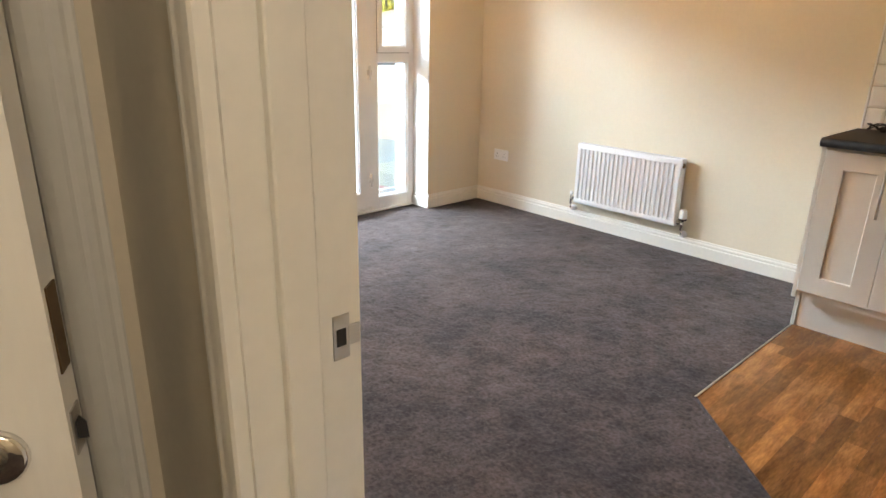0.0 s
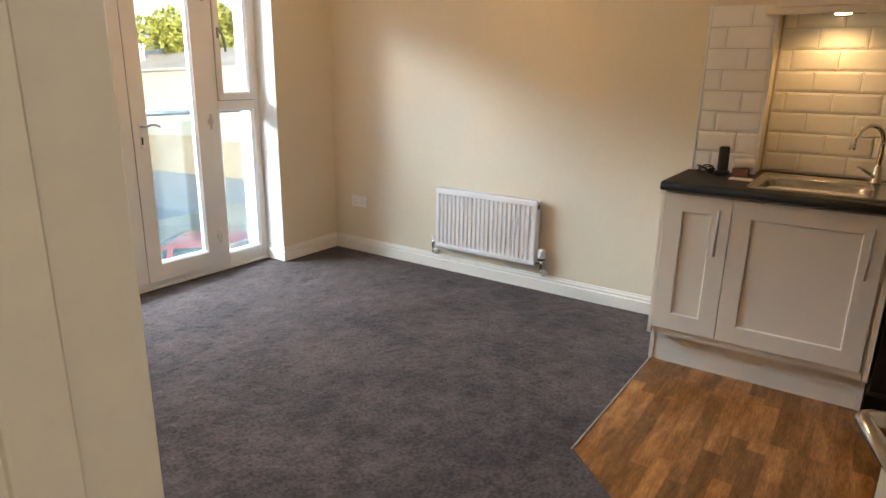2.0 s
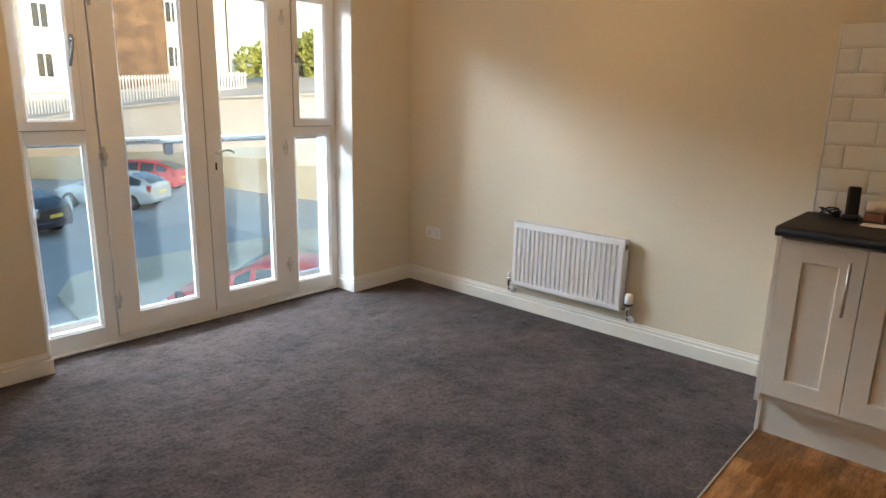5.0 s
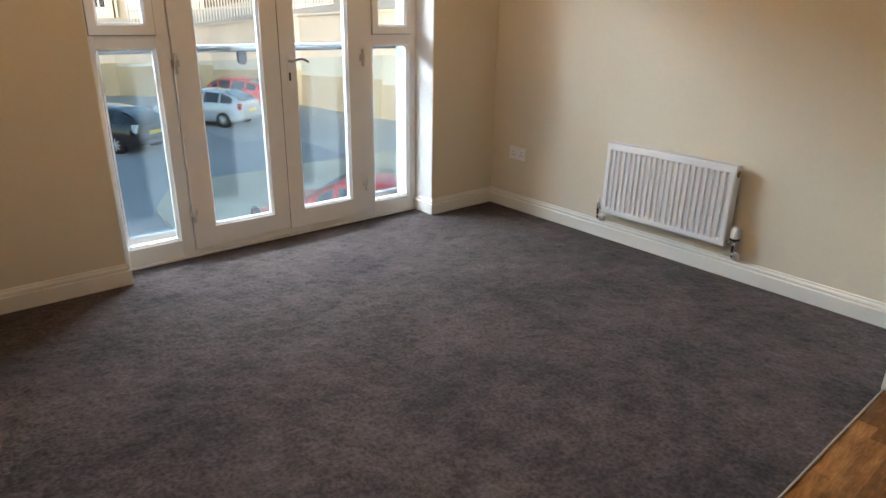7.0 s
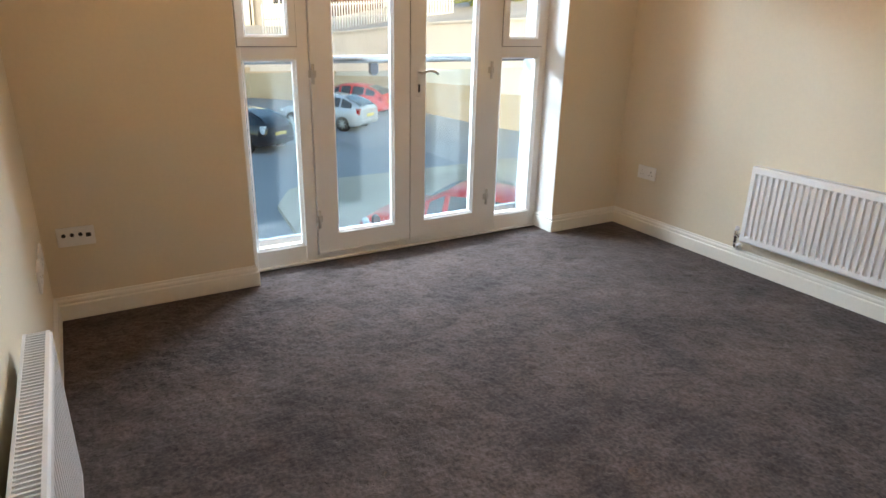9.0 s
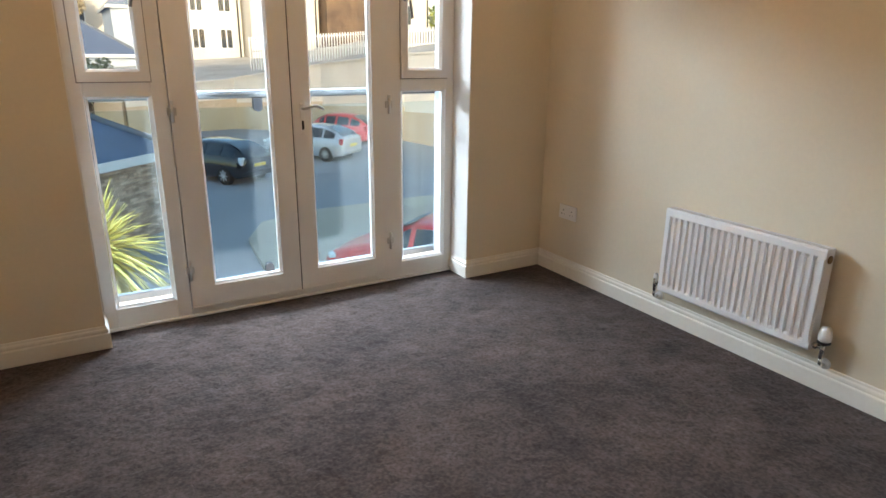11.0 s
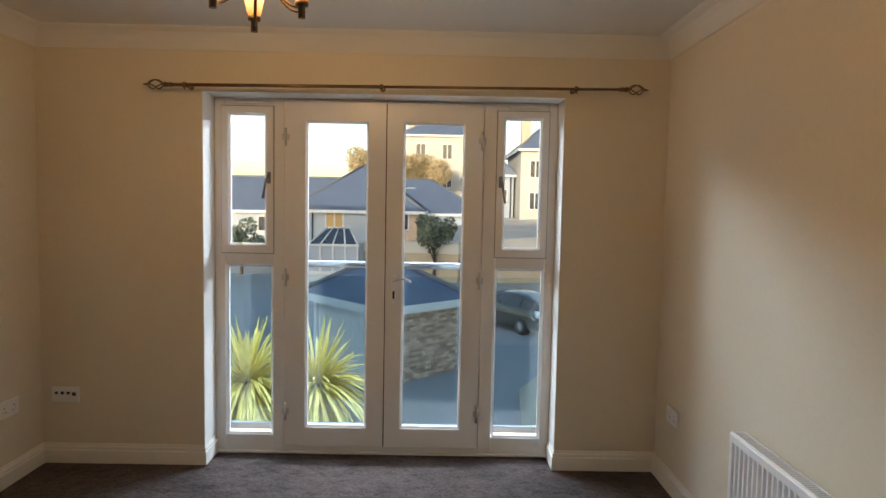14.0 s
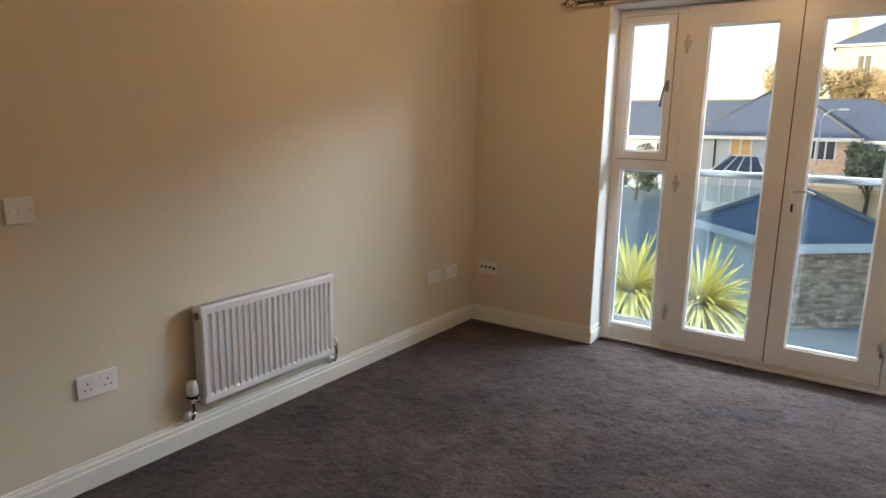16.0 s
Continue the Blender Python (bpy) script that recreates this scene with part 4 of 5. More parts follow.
for args in ((BX0 - 0.006, BX1 + 0.006, BY0 - 0.006, BY1 + 0.006, 0.06, 0.9125), (BX0, BX1, BY0, BY1, 0.06, 0.9085), (BX0 + 0.006, BX1 - 0.006, BY0 + 0.006, BY1 - 0.006, 0.06, 0.89), (BX0 + 0.02, BX1 - 0.02, BY0 + 0.02, BY1 - 0.02, 0.06, 0.775), (BX0 + 0.05, BX1 - 0.05, BY0 + 0.05, BY1 - 0.05, 0.05, 0.760)):
    bowl.append([bm.verts.new(p_) for p_ in rounded(*args)])
for a_, b_ in zip(bowl, bowl[1:]):
    for k in range(len(a_)):
        f = bm.faces.new((a_[k], a_[(k + 1) % len(a_)], b_[(k + 1) % len(a_)], b_[k]))
        f.smooth = True
bm.faces.new(bowl[-1])
bmesh.ops.bridge_loops(bm, edges=[ed for lp in (loops[-1], bowl[0]) for k in range(len(lp)) for ed in lp[k].link_edges if ed.other_vert(lp[k]) is lp[(k + 1) % len(lp)]])
part("basin", bm, STEEL, sink)
bm = B()
for i in range(5):
    x = 3.80 + 0.065 * i
    box(bm, x, x + 0.016, -0.06, 0.29, 0.9125, 0.916, 0.0015)
part("drainer_ribs", bm, STEEL, sink)
bm = B()
lathe(bm, [(0.038, 0.0), (0.038, 0.003), (0.026, 0.004), (0.022, 0.001)], Matrix.Translation((3.94, 0.572, 0.760)), 20)
part("waste", bm, CHROME, sink)

tap = thing("mixer_tap", (4.190, 0.358, 0.916), "chrome swan-neck mixer tap behind the sink", "tap")
bm = B()
lathe(bm, [(0.026, 0.0), (0.026, 0.008), (0.021, 0.014), (0.020, 0.060), (0.017, 0.075), (0.013, 0.085)], Matrix.Translation((4.190, 0.358, 0.9125)), 20)
part("body", bm, CHROME, tap)
bm = B()
pts = [(4.190, 0.358, 0.99)]
for i in range(15):
    an = radians(0 + 180 * i / 14)
    pts.append((4.190 - 0.085 * (1 - math.cos(an)) * 0.80, 0.358 + 0.085 * (1 - math.cos(an)) * 0.62, 1.098 + 0.076 * math.sin(an)))
pts.append((pts[-1][0] - 0.004, pts[-1][1] + 0.003, 1.085))
tube(bm, pts, 0.0105, 12)
lathe(bm, [(0.0135, 0), (0.0135, 0.022)], Matrix.Translation((pts[-1][0], pts[-1][1], 1.070)), 14)
part("spout", bm, CHROME, tap)
bm = B()
tube(bm, [(4.177, 0.366, 0.945), (4.140, 0.400, 0.972), (4.105, 0.434, 0.992)], 0.008, 10, 0.006)
part("lever", bm, CHROME, tap)

# wall unit with its light
wu = thing("wall_cabinet", (4.19, 0.35, 1.65), "cream shaker wall cabinet above the sink", "cabinet")
part("carcass", box(B(), 4.050, XR - 0.002, -0.35, 0.851, 1.672, 2.28), CAB, wu)
for y0, y1 in ((0.452, 0.849), (0.052, 0.449), (-0.348, 0.049)):
    bm = shaker_door(B(), 4.030, y0, y1, 1.672, 2.278, 0.07)
    part("door", bm, CAB, wu)
bm = B()
box(bm, 4.006, 4.050, -0.35, 0.890, 1.640, 1.668, 0.006, 2)
box(bm, 4.050, COLX - 0.006, 0.853, 0.890, 1.640, 1.668, 0.006, 2)
part("pelmet", bm, CAB, wu, "cream light pelmet")
puck = thing("under_cabinet_light", (4.20, 0.600, 1.66), "small lit triangular steel light below the wall cabinet", "light")
bm = B()
prism(bm, [(4.14, 0.515), (4.26, 0.515), (4.26, 0.685), (4.14, 0.685)], "z", 1.650, 1.671)
part("housing", bm, STEEL, puck)
bm = B()
lathe(bm, [(0.0, 0.0), (0.032, 0.0), (0.034, 0.004)], Matrix.Translation((4.195, 0.600, 1.6455)), 18)
part("lens", bm, BULB, puck, "lit warm lens")
lamp("cabinet_spot", "SPOT", look((4.195, 0.600, 1.640), (4.20, 0.600, 0.9)), SPOT_W, (1.0, 0.58, 0.22), radius=0.03, cone=(radians(150), 0.7))

# small things on the worktop
phone = thing("cordless_phone", (4.035, 0.98, 0.91), "black handset standing on its base", "phone")
bm = B()
box(bm, 4.005, 4.065, 0.950, 1.012, 0.910, 0.930, 0.006, 2)
part("base", bm, DARK, phone)
bm = B()
box(bm, -0.012, 0.012, -0.024, 0.024, 0, 0.125, 0.008, 2)
bmesh.ops.transform(bm, matrix=pose(4.035, 0.980, 0.922, 0, 12, 15), verts=bm.verts)
part("handset", bm, DARK, phone)
cab_l = thing("cable_coil", (4.06, 1.06, 0.91), "tangle of black cable with a plug", "cable")
bm = B()
pts = [(4.06 + (0.028 + 0.010 * math.sin(i * 1.7)) * math.cos(i * 0.55), 1.062 + (0.034 + 0.008 * math.cos(i * 2.1)) * math.sin(i * 0.55), 0.915 + 0.030 * abs(math.sin(i * 0.42))) for i in range(40)]
tube(bm, pts, 0.0028, 6)
part("wire", bm, DARK, cab_l)
part("plug", box(B(), 4.05, 4.08, 1.022, 1.050, 0.910, 0.935, 0.005), DARK, cab_l)
tagged(part("card", box(B(), 3.895, 3.975, 0.828, 0.925, 0.9105, 0.9125), PAPER), "pale printed card lying on the worktop", "card")
pk = thing("packet", (4.06, 0.90, 0.91), "brown printed box with white paper lying on it", "box")
part("carton", box(B(), 4.030, 4.090, 0.866, 0.936, 0.9102, 0.945, 0.002), PACK, pk)
bm = B()
lathe(bm, [(0.020, -0.045), (0.024, -0.044), (0.026, 0.044), (0.021, 0.045)], pose(4.060, 0.893, 0.969, 90, 0, 20), 16)
part("paper_roll", bm, PAPER, pk, "white paper roll")

# ---------------------------------------------------------------- tiles


def tile_mesh(w_, h_):
    """A bevelled tile w_ long and h_ high in the y-z plane, its face to -x."""
    bm_ = B()
    e_, d_ = 0.012, 0.006
    lo = [bm_.verts.new(p_) for p_ in ((0, 0, 0), (0, w_, 0), (0, w_, h_), (0, 0, h_))]
    md = [bm_.verts.new(p_) for p_ in ((-d_ * 0.4, 0.001, 0.001), (-d_ * 0.4, w_ - 0.001, 0.001), (-d_ * 0.4, w_ - 0.001, h_ - 0.001), (-d_ * 0.4, 0.001, h_ - 0.001))]
    hi = [bm_.verts.new(p_) for p_ in ((-d_, e_, e_), (-d_, w_ - e_, e_), (-d_, w_ - e_, h_ - e_), (-d_, e_, h_ - e_))]
    for a_, b_ in ((lo, md), (md, hi)):
        for k_ in range(4):
            bm_.faces.new((a_[k_], a_[(k_ + 1) % 4], b_[(k_ + 1) % 4], b_[k_]))
    bm_.faces.new(hi)
    bmesh.ops.recalc_face_normals(bm_, faces=bm_.faces)
    me = bpy.data.meshes.new("tile")
    bm_.to_mesh(me)
    bm_.free()
    me.materials.append(TILE)
    return me


TILES = {}


def lay_tiles(x, y_hi, y_lo, even, odd):
    """Rows of tiles in running bond; even and odd: where a joint lies at the high end of those rows."""
    for r in range(8):
        z_ = 0.912 + 0.0985 * r
        h_ = min(0.0965, 1.696 - z_)
        y_ = odd if r % 2 else even
        while y_ > y_lo:
            t1, t0 = min(y_, y_hi), max(y_ - 0.1975, y_lo)
            if t1 - t0 > 0.03 and h_ > 0.03:
                key = (round(t1 - t0, 4), round(h_, 4))
                if key not in TILES:
                    TILES[key] = tile_mesh(*key)
                ob = new("tile", TILES[key])
                ob.parent = splash
                ob.matrix_basis = Matrix.Translation((x, t0, z_))
            y_ -= 0.1995


lay_tiles(COLX + 0.004, COLY1 - 0.005, COLY0 + 0.003, 1.2575, 1.1545)
lay_tiles(XR - 0.005, COLY0 - 0.010, -1.15, 0.8845, 0.9895)

# ---------------------------------------------------------------- vinyl planks
bm = B()
prism(bm, [DIAG, (DIAG[0] - 0.02, -1.58), (XR, -1.58), (XR, VY), (VX, VY)], "z", -0.012, -0.0025)
vinyl = setting("vinyl_floor", bm, PLANKBASE, "oak-look vinyl plank floor in the kitchen", "floor")
rng = random.Random(7)
y = VY - 0.001
PW = 0.068
while y > -0.75:
    y_lo = y - PW
    x_min = max(DIAG[0], VX - (VY - y) * (VX - DIAG[0]) / (VY - DIAG[1])) if y > DIAG[1] else DIAG[0] - 0.01
    x_min2 = max(DIAG[0], VX - (VY - y_lo) * (VX - DIAG[0]) / (VY - DIAG[1])) if y_lo > DIAG[1] else DIAG[0] - 0.01
    x = x_min2 - rng.random() * 0.3
    while x < 3.77:
        L = rng.choice((0.20, 0.26, 0.33, 0.41))
        a0, a1 = x, min(x + L, 3.775)
        lo0, lo1 = max(a0, x_min2), a1
        hi0, hi1 = max(a0, x_min), a1
        if a1 - lo0 > 0.03:
            bm = B()
            g = 0.00025
            if a1 - hi0 > 0.02:
                outline = [(lo0 + g, y_lo + g), (lo1 - g, y_lo + g), (hi1 - g, y - g), (hi0 + g, y - g)]
            else:
                yy = y_lo + (a1 - x_min2) / max(1e-6, x_min - x_min2) * PW
                outline = [(lo0 + g, y_lo + g), (lo1 - g, y_lo + g), (lo1 - g, yy - g)]
            prism(bm, outline, "z", -0.006, 0.0004 * rng.random() - 0.0012)
            part("plank", bm, PLANK, vinyl)
        x += L
    y -= PW
bm = B()
box(bm, VX - 0.004, 3.745, VY - 0.003, VY + 0.004, -0.004, 0.0035, 0.0015)
setting("threshold_strip", bm, STRIP, "brass coloured strip between carpet and vinyl", "threshold")
bm = B()
dx, dy = VX - DIAG[0], VY - DIAG[1]
ln = math.hypot(dx, dy)
box(bm, 0, ln, -0.004, 0.006, -0.004, 0.0025, 0.001)
bmesh.ops.transform(bm, matrix=pose(DIAG[0], DIAG[1], 0, 0, 0, math.degrees(math.atan2(dy, dx))), verts=bm.verts)
setting("carpet_edge", bm, CARPET, "tucked carpet edge along the vinyl", "carpet edge")

# ---------------------------------------------------------------- outside: ground, our own building
bm = B()
nx = [-400, -60, -20, 0, 20, 60, 400]
grid = {}
for i, gx in enumerate(nx):
    for j, gy in enumerate((-300, -40, 4.0, 60, 130, 700)):
        grid[i, j] = bm.verts.new((gx, gy, GZ))
for i in range(6):
    for j in range(5):
        bm.faces.new((grid[i, j], grid[i + 1, j], grid[i + 1, j + 1], grid[i, j + 1]))
setting("ground", bm, ASPHALT, "grey asphalt road and yard in the shade", "ground")
bm = B()
prism(bm, [(-18, 4.3), (30, 4.3), (30, 18.2), (16, 18.1), (7.2, 17.85), (5.9, 17.2), (5.2, 15.8), (4.8, 12), (3.8, 8.4), (-18, 8.2)], "z", GZ - 0.1, GZ + 0.11)
setting("pavement", bm, PAVE, "pale paved forecourt with a kerb", "pavement")
bm = B()
X0, X1, TOPZ = -20.0, 8.5, 9.0
OY0, OY1 = YW + 0.302, YW + 0.42
box(bm, X0, WX0 - 0.01, OY0, OY1, GZ, TOPZ)
box(bm, WX1 + 0.01, X1, OY0, OY1, GZ, TOPZ)
box(bm, WX0 - 0.01, WX1 + 0.01, OY0, OY1, WZ + 0.005, TOPZ)
box(bm, WX0 - 0.01, WX1 + 0.01, OY0, OY1, GZ, -0.062)
setting("facade", bm, RENDER_W, "rendered outer wall of the block of flats", "facade")

# ---------------------------------------------------------------- buildings


def facade_window(parent, m, w_, h_, mat=None, bars=2):
    """A framed window on a wall: m puts its middle on the wall, +z out of the wall, +y up."""
    bm_ = B()
    box(bm_, -w_ / 2 - 0.05, w_ / 2 + 0.05, -h_ / 2 - 0.05, -h_ / 2, 0, 0.07)
    box(bm_, -w_ / 2 - 0.05, w_ / 2 + 0.05, h_ / 2, h_ / 2 + 0.05, 0, 0.07)
    for k_ in range(bars + 1):
        c_ = -w_ / 2 + w_ * k_ / bars
        box(bm_, c_ - 0.045, c_ + 0.045, -h_ / 2, h_ / 2, 0, 0.07)
    bmesh.ops.transform(bm_, matrix=m, verts=bm_.verts)
    wd = part("window", bm_, WPAINT, parent)
    bm_ = box(B(), -w_ / 2, w_ / 2, -h_ / 2, h_ / 2, 0, 0.03)
    bmesh.ops.transform(bm_, matrix=m, verts=bm_.verts)
    part("pane", bm_, mat or FARGLASS, wd)


def on_wall(p, facing):
    return Matrix.Translation(p) @ Vector(facing).to_track_quat("Z", "Y").to_matrix().to_4x4()


def hip_roof(parent, x0, x1, y0, y1, ze, zr, over=0.35, m=Matrix(), gable=False, name="roof"):
    x0, x1, y0, y1 = x0 - over, x1 + over, y0 - over, y1 + over
    half = min(x1 - x0, y1 - y0) / 2
    k_ = 0.02 if gable else half
    if x1 - x0 >= y1 - y0:
        r0, r1 = (x0 + k_, (y0 + y1) / 2), (x1 - k_, (y0 + y1) / 2)
    else:
        r0, r1 = ((x0 + x1) / 2, y0 + k_), ((x0 + x1) / 2, y1 - k_)
    bm_ = B()
    c_ = [bm_.verts.new(m @ Vector(p)) for p in ((x0, y0, ze), (x1, y0, ze), (x1, y1, ze), (x0, y1, ze))]
    d_ = [bm_.verts.new(m @ Vector(p)) for p in ((x0, y0, ze - 0.12), (x1, y0, ze - 0.12), (x1, y1, ze - 0.12), (x0, y1, ze - 0.12))]
    a_, b_ = bm_.verts.new(m @ Vector((*r0, zr))), bm_.verts.new(m @ Vector((*r1, zr)))
    if x1 - x0 >= y1 - y0:
        faces = ((c_[0], c_[1], b_, a_), (c_[1], c_[2], b_), (c_[2], c_[3], a_, b_), (c_[3], c_[0], a_))
    else:
        faces = ((c_[0], c_[1], a_), (c_[1], c_[2], b_, a_), (c_[2], c_[3], b_), (c_[3], c_[0], a_, b_))
    for f_ in faces:
        bm_.faces.new(f_)
    for k2 in range(4):
        bm_.faces.new((d_[k2], d_[(k2 + 1) % 4], c_[(k2 + 1) % 4], c_[k2]))
    bm_.faces.new(d_[::-1])
    ends = [(v.co.copy()) for v in c_] + [a_.co.copy(), b_.co.copy()]
    rf = part(name, bm_, SLATE, parent)
    bm_ = B()
    pairs = ((4, 5),) + (((0, 4), (3, 4), (1, 5), (2, 5)) if x1 - x0 >= y1 - y0 else ((0, 4), (1, 4), (2, 5), (3, 5)))
    for i_, j_ in (pairs[:1] if gable else pairs):
        tube(bm_, [ends[i_] + Vector((0, 0, 0.02)), ends[j_] + Vector((0, 0, 0.02))], 0.09, 6)
    part("ridge_tiles", bm_, RIDGE, rf)
    bm_ = B()
    for q0, q1 in ((0, 1), (1, 2), (2, 3), (3, 0)):
        p0_, p1_ = ends[q0], ends[q1]
        dr = (p1_ - p0_).normalized()
        nrm = Vector((dr.y, -dr.x, 0)) * 0.03
        vs = [bm_.verts.new(p) for p in (p0_ + nrm + Vector((0, 0, -0.20)), p1_ + nrm + Vector((0, 0, -0.20)), p1_ + nrm + Vector((0, 0, 0.01)), p0_ + nrm + Vector((0, 0, 0.01)))]
        vb = [bm_.verts.new(v.co - nrm * 1.5) for v in vs]
        bm_.faces.new(vs)
        bm_.faces.new(vb[::-1])
        for k3 in range(4):
            bm_.faces.new((vs[k3], vb[k3], vb[(k3 + 1) % 4], vs[(k3 + 1) % 4]))
    part("fascia", bm_, WPAINT, parent, "white fascia board")
    return rf


# brick garage with a slate hip roof, turned to the road
gm = pose(1.80, 16.2, GZ, 0, 0, 43)
gar = thing("garage", (1.6, 18.2, GZ), "brown brick garage with hipped slate roof and white fascia", "garage")
GW, GD, GH = 2.65, 3.4, 1.98
bm = box(B(), 0.05, GW - 0.05, 0.05, GD, 0, GH)
bmesh.ops.transform(bm, matrix=gm, verts=bm.verts)
part("wall", bm, MORTAR, gar)
hip_roof(gar, 0, GW, 0, GD, GH + 0.1, GH + 1.12, 0.28, gm)
verts, faces = [], []
rng = random.Random(3)


def brick_at(o, ax, L_, out):
    """Adds one brick: o its lower corner, ax along the wall, out the way it faces."""
    k_ = len(verts)
    for dz in (0.0, 0.065):
        for da, do in ((0, -0.03), (L_, -0.03), (L_, 0.012), (0, 0.012)):
            verts.append(tuple(gm @ Vector((o[0] + ax[0] * da + out[0] * do, o[1] + ax[1] * da + out[1] * do, o[2] + dz))))
    faces.extend([(k_, k_ + 1, k_ + 2, k_ + 3), (k_ + 4, k_ + 7, k_ + 6, k_ + 5), (k_, k_ + 4, k_ + 5, k_ + 1), (k_ + 1, k_ + 5, k_ + 6, k_ + 2), (k_ + 2, k_ + 6, k_ + 7, k_ + 3), (k_ + 3, k_ + 7, k_ + 4, k_)])


for r in range(26):
    off = -0.1125 if r % 2 else 0.0
    a_ = off
    while a_ < GW:
        s0, s1 = max(0.0, a_), min(GW, a_ + 0.215)
        if s1 - s0 > 0.04:
            brick_at((s0, 0.05, r * 0.075), (1, 0), s1 - s0, (0, -1 - 0.3 * rng.random()))
        a_ += 0.225
    for s0 in (0.0, 0.225):
        brick_at((0.05, s0 if r % 2 else s0 + 0.01, r * 0.075), (0, 1), 0.205, (-1, 0))
me = bpy.data.meshes.new("bricks")
me.from_pydata(verts, [], faces)
me.materials.append(BRICK)
ob = new("bricks", me)
ob.parent = gar
ob.matrix_parent_inverse = gar.matrix_basis.inverted()
tagged(ob, "brown brick courses", kind="stuff")
bm = B()
for i in range(10):
    box(bm, 0.0, 0.045, 0.65 + i * 0.24, 0.65 + i * 0.24 + 0.23, 0.02, 1.85)
bmesh.ops.transform(bm, matrix=gm, verts=bm.verts)
part("garage_door", bm, WPAINT, gar, "white boarded garage door")
for yy in (0.50, 3.12):
    bm = box(B(), -0.06, 0.08, yy, yy + 0.12, 0, GH)
    bmesh.ops.transform(bm, matrix=gm, verts=bm.verts)
    part("post", bm, WPAINT, gar)

# the house across the yard
hs = thing("house", (-2.5, 45, GZ), "two-storey house in shade-tinted white render and brown brick, blue slate hip roofs", "house")
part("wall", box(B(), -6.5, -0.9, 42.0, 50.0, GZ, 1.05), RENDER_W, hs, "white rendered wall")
part("brick_wall", box(B(), -0.9, 1.9, 42.02, 50.0, GZ, 1.05), BRICK, hs, "brown brick wall")
part("rear_wall", box(B(), -20.5, 6.5, 50.0, 58.0, GZ, 0.85), RENDER_W, hs)
hip_roof(hs, -20.5, 6.5, 50.0, 58.0, 0.85, 3.65)
hip_roof(hs, -6.5, 1.9, 42.0, 50.6, 1.05, 4.25)
facade_window(hs, on_wall((-3.75, 42.0, 0.35), (0, -1, 0)), 1.15, 1.02, AMBERGLASS)
facade_window(hs, on_wall((0.42, 42.02, 0.38), (0, -1, 0)), 1.45, 1.05, None, 3)
facade_window(hs, on_wall((0.25, 42.02, -1.62), (0, -1, 0)), 1.7, 0.75, None, 4)
facade_window(hs, on_wall((-10.5, 50.0, -0.2), (0, -1, 0)), 1.2, 1.1)
bm = tube(B(), [(-5.2, 41.93, 0.9), (-5.2, 41.93, GZ)], 0.05, 8)
part("downpipe", bm, DARK, hs)
cons = thing("conservatory", (-3.2, 40, GZ), "white framed conservatory with glazed pitched roof", "conservatory")
bm = B()
for x in (-4.7, -3.95, -3.2, -2.45, -1.7):
    box(bm, x - 0.05, x + 0.05, 38.0, 38.1, GZ, -1.0)
    tube(bm, [(x, 38.05, -0.98), (-3.2 + (x + 3.2) * 0.45, 40.3, -0.05)], 0.05, 6)
box(bm, -4.8, -1.6, 37.95, 38.12, -1.08, -0.95)
box(bm, -4.8, -1.6, 37.97, 38.1, GZ, GZ + 0.6)
tube(bm, [(-3.95, 40.3, -0.05), (-2.45, 40.3, -0.05)], 0.06, 6)
part("frame", bm, WPAINT, cons)
bm = B()
vs = [bm.verts.new(p) for p in ((-4.75, 38.05, -1.02), (-1.65, 38.05, -1.02), (-2.5, 40.3, -0.09), (-3.9, 40.3, -0.09))]
bm.faces.new(vs)
part("roof_glass", bm, FARGLASS, cons)
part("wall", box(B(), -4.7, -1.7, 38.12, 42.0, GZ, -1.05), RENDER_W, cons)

# upper ground behind the retaining wall
bm = B()
line = [(-8, 44.5), (4.5, 38.5), (10.5, 39.5), (14.5, 35.5), (17.2, 30.5), (18.0, 24.5), (20, 17), (30, 6)]
base_v = [bm.verts.new((x, y, GZ)) for x, y in line]
top_z = [-1.4, -0.9, -0.5, 0.4, 1.0, 1.25, 1.5, 1.8]
top_v = [bm.verts.new((x, y, z)) for (x, y), z in zip(line, top_z)]
mid_v = [bm.verts.new((x + 6, y + 11, z + 1.3)) for (x, y), z in zip(line, top_z)]
far_v = [bm.verts.new((x + 70, y + 130, z + 9.0)) for (x, y), z in zip(line, top_z)]
for p0, p1 in ((base_v, top_v), (top_v, mid_v), (mid_v, far_v)):
    for k in range(len(line) - 1):
        bm.faces.new((p0[k], p0[k + 1], p1[k + 1], p1[k]))
setting("ground_upper", bm, UPPAVE, "pale sloping ground above the retaining wall", "ground")
wl = thing("retaining_wall", (14.5, 35.5, GZ), "whitewashed retaining wall with sandy shade-toned base and coping", "wall", kind="structure")
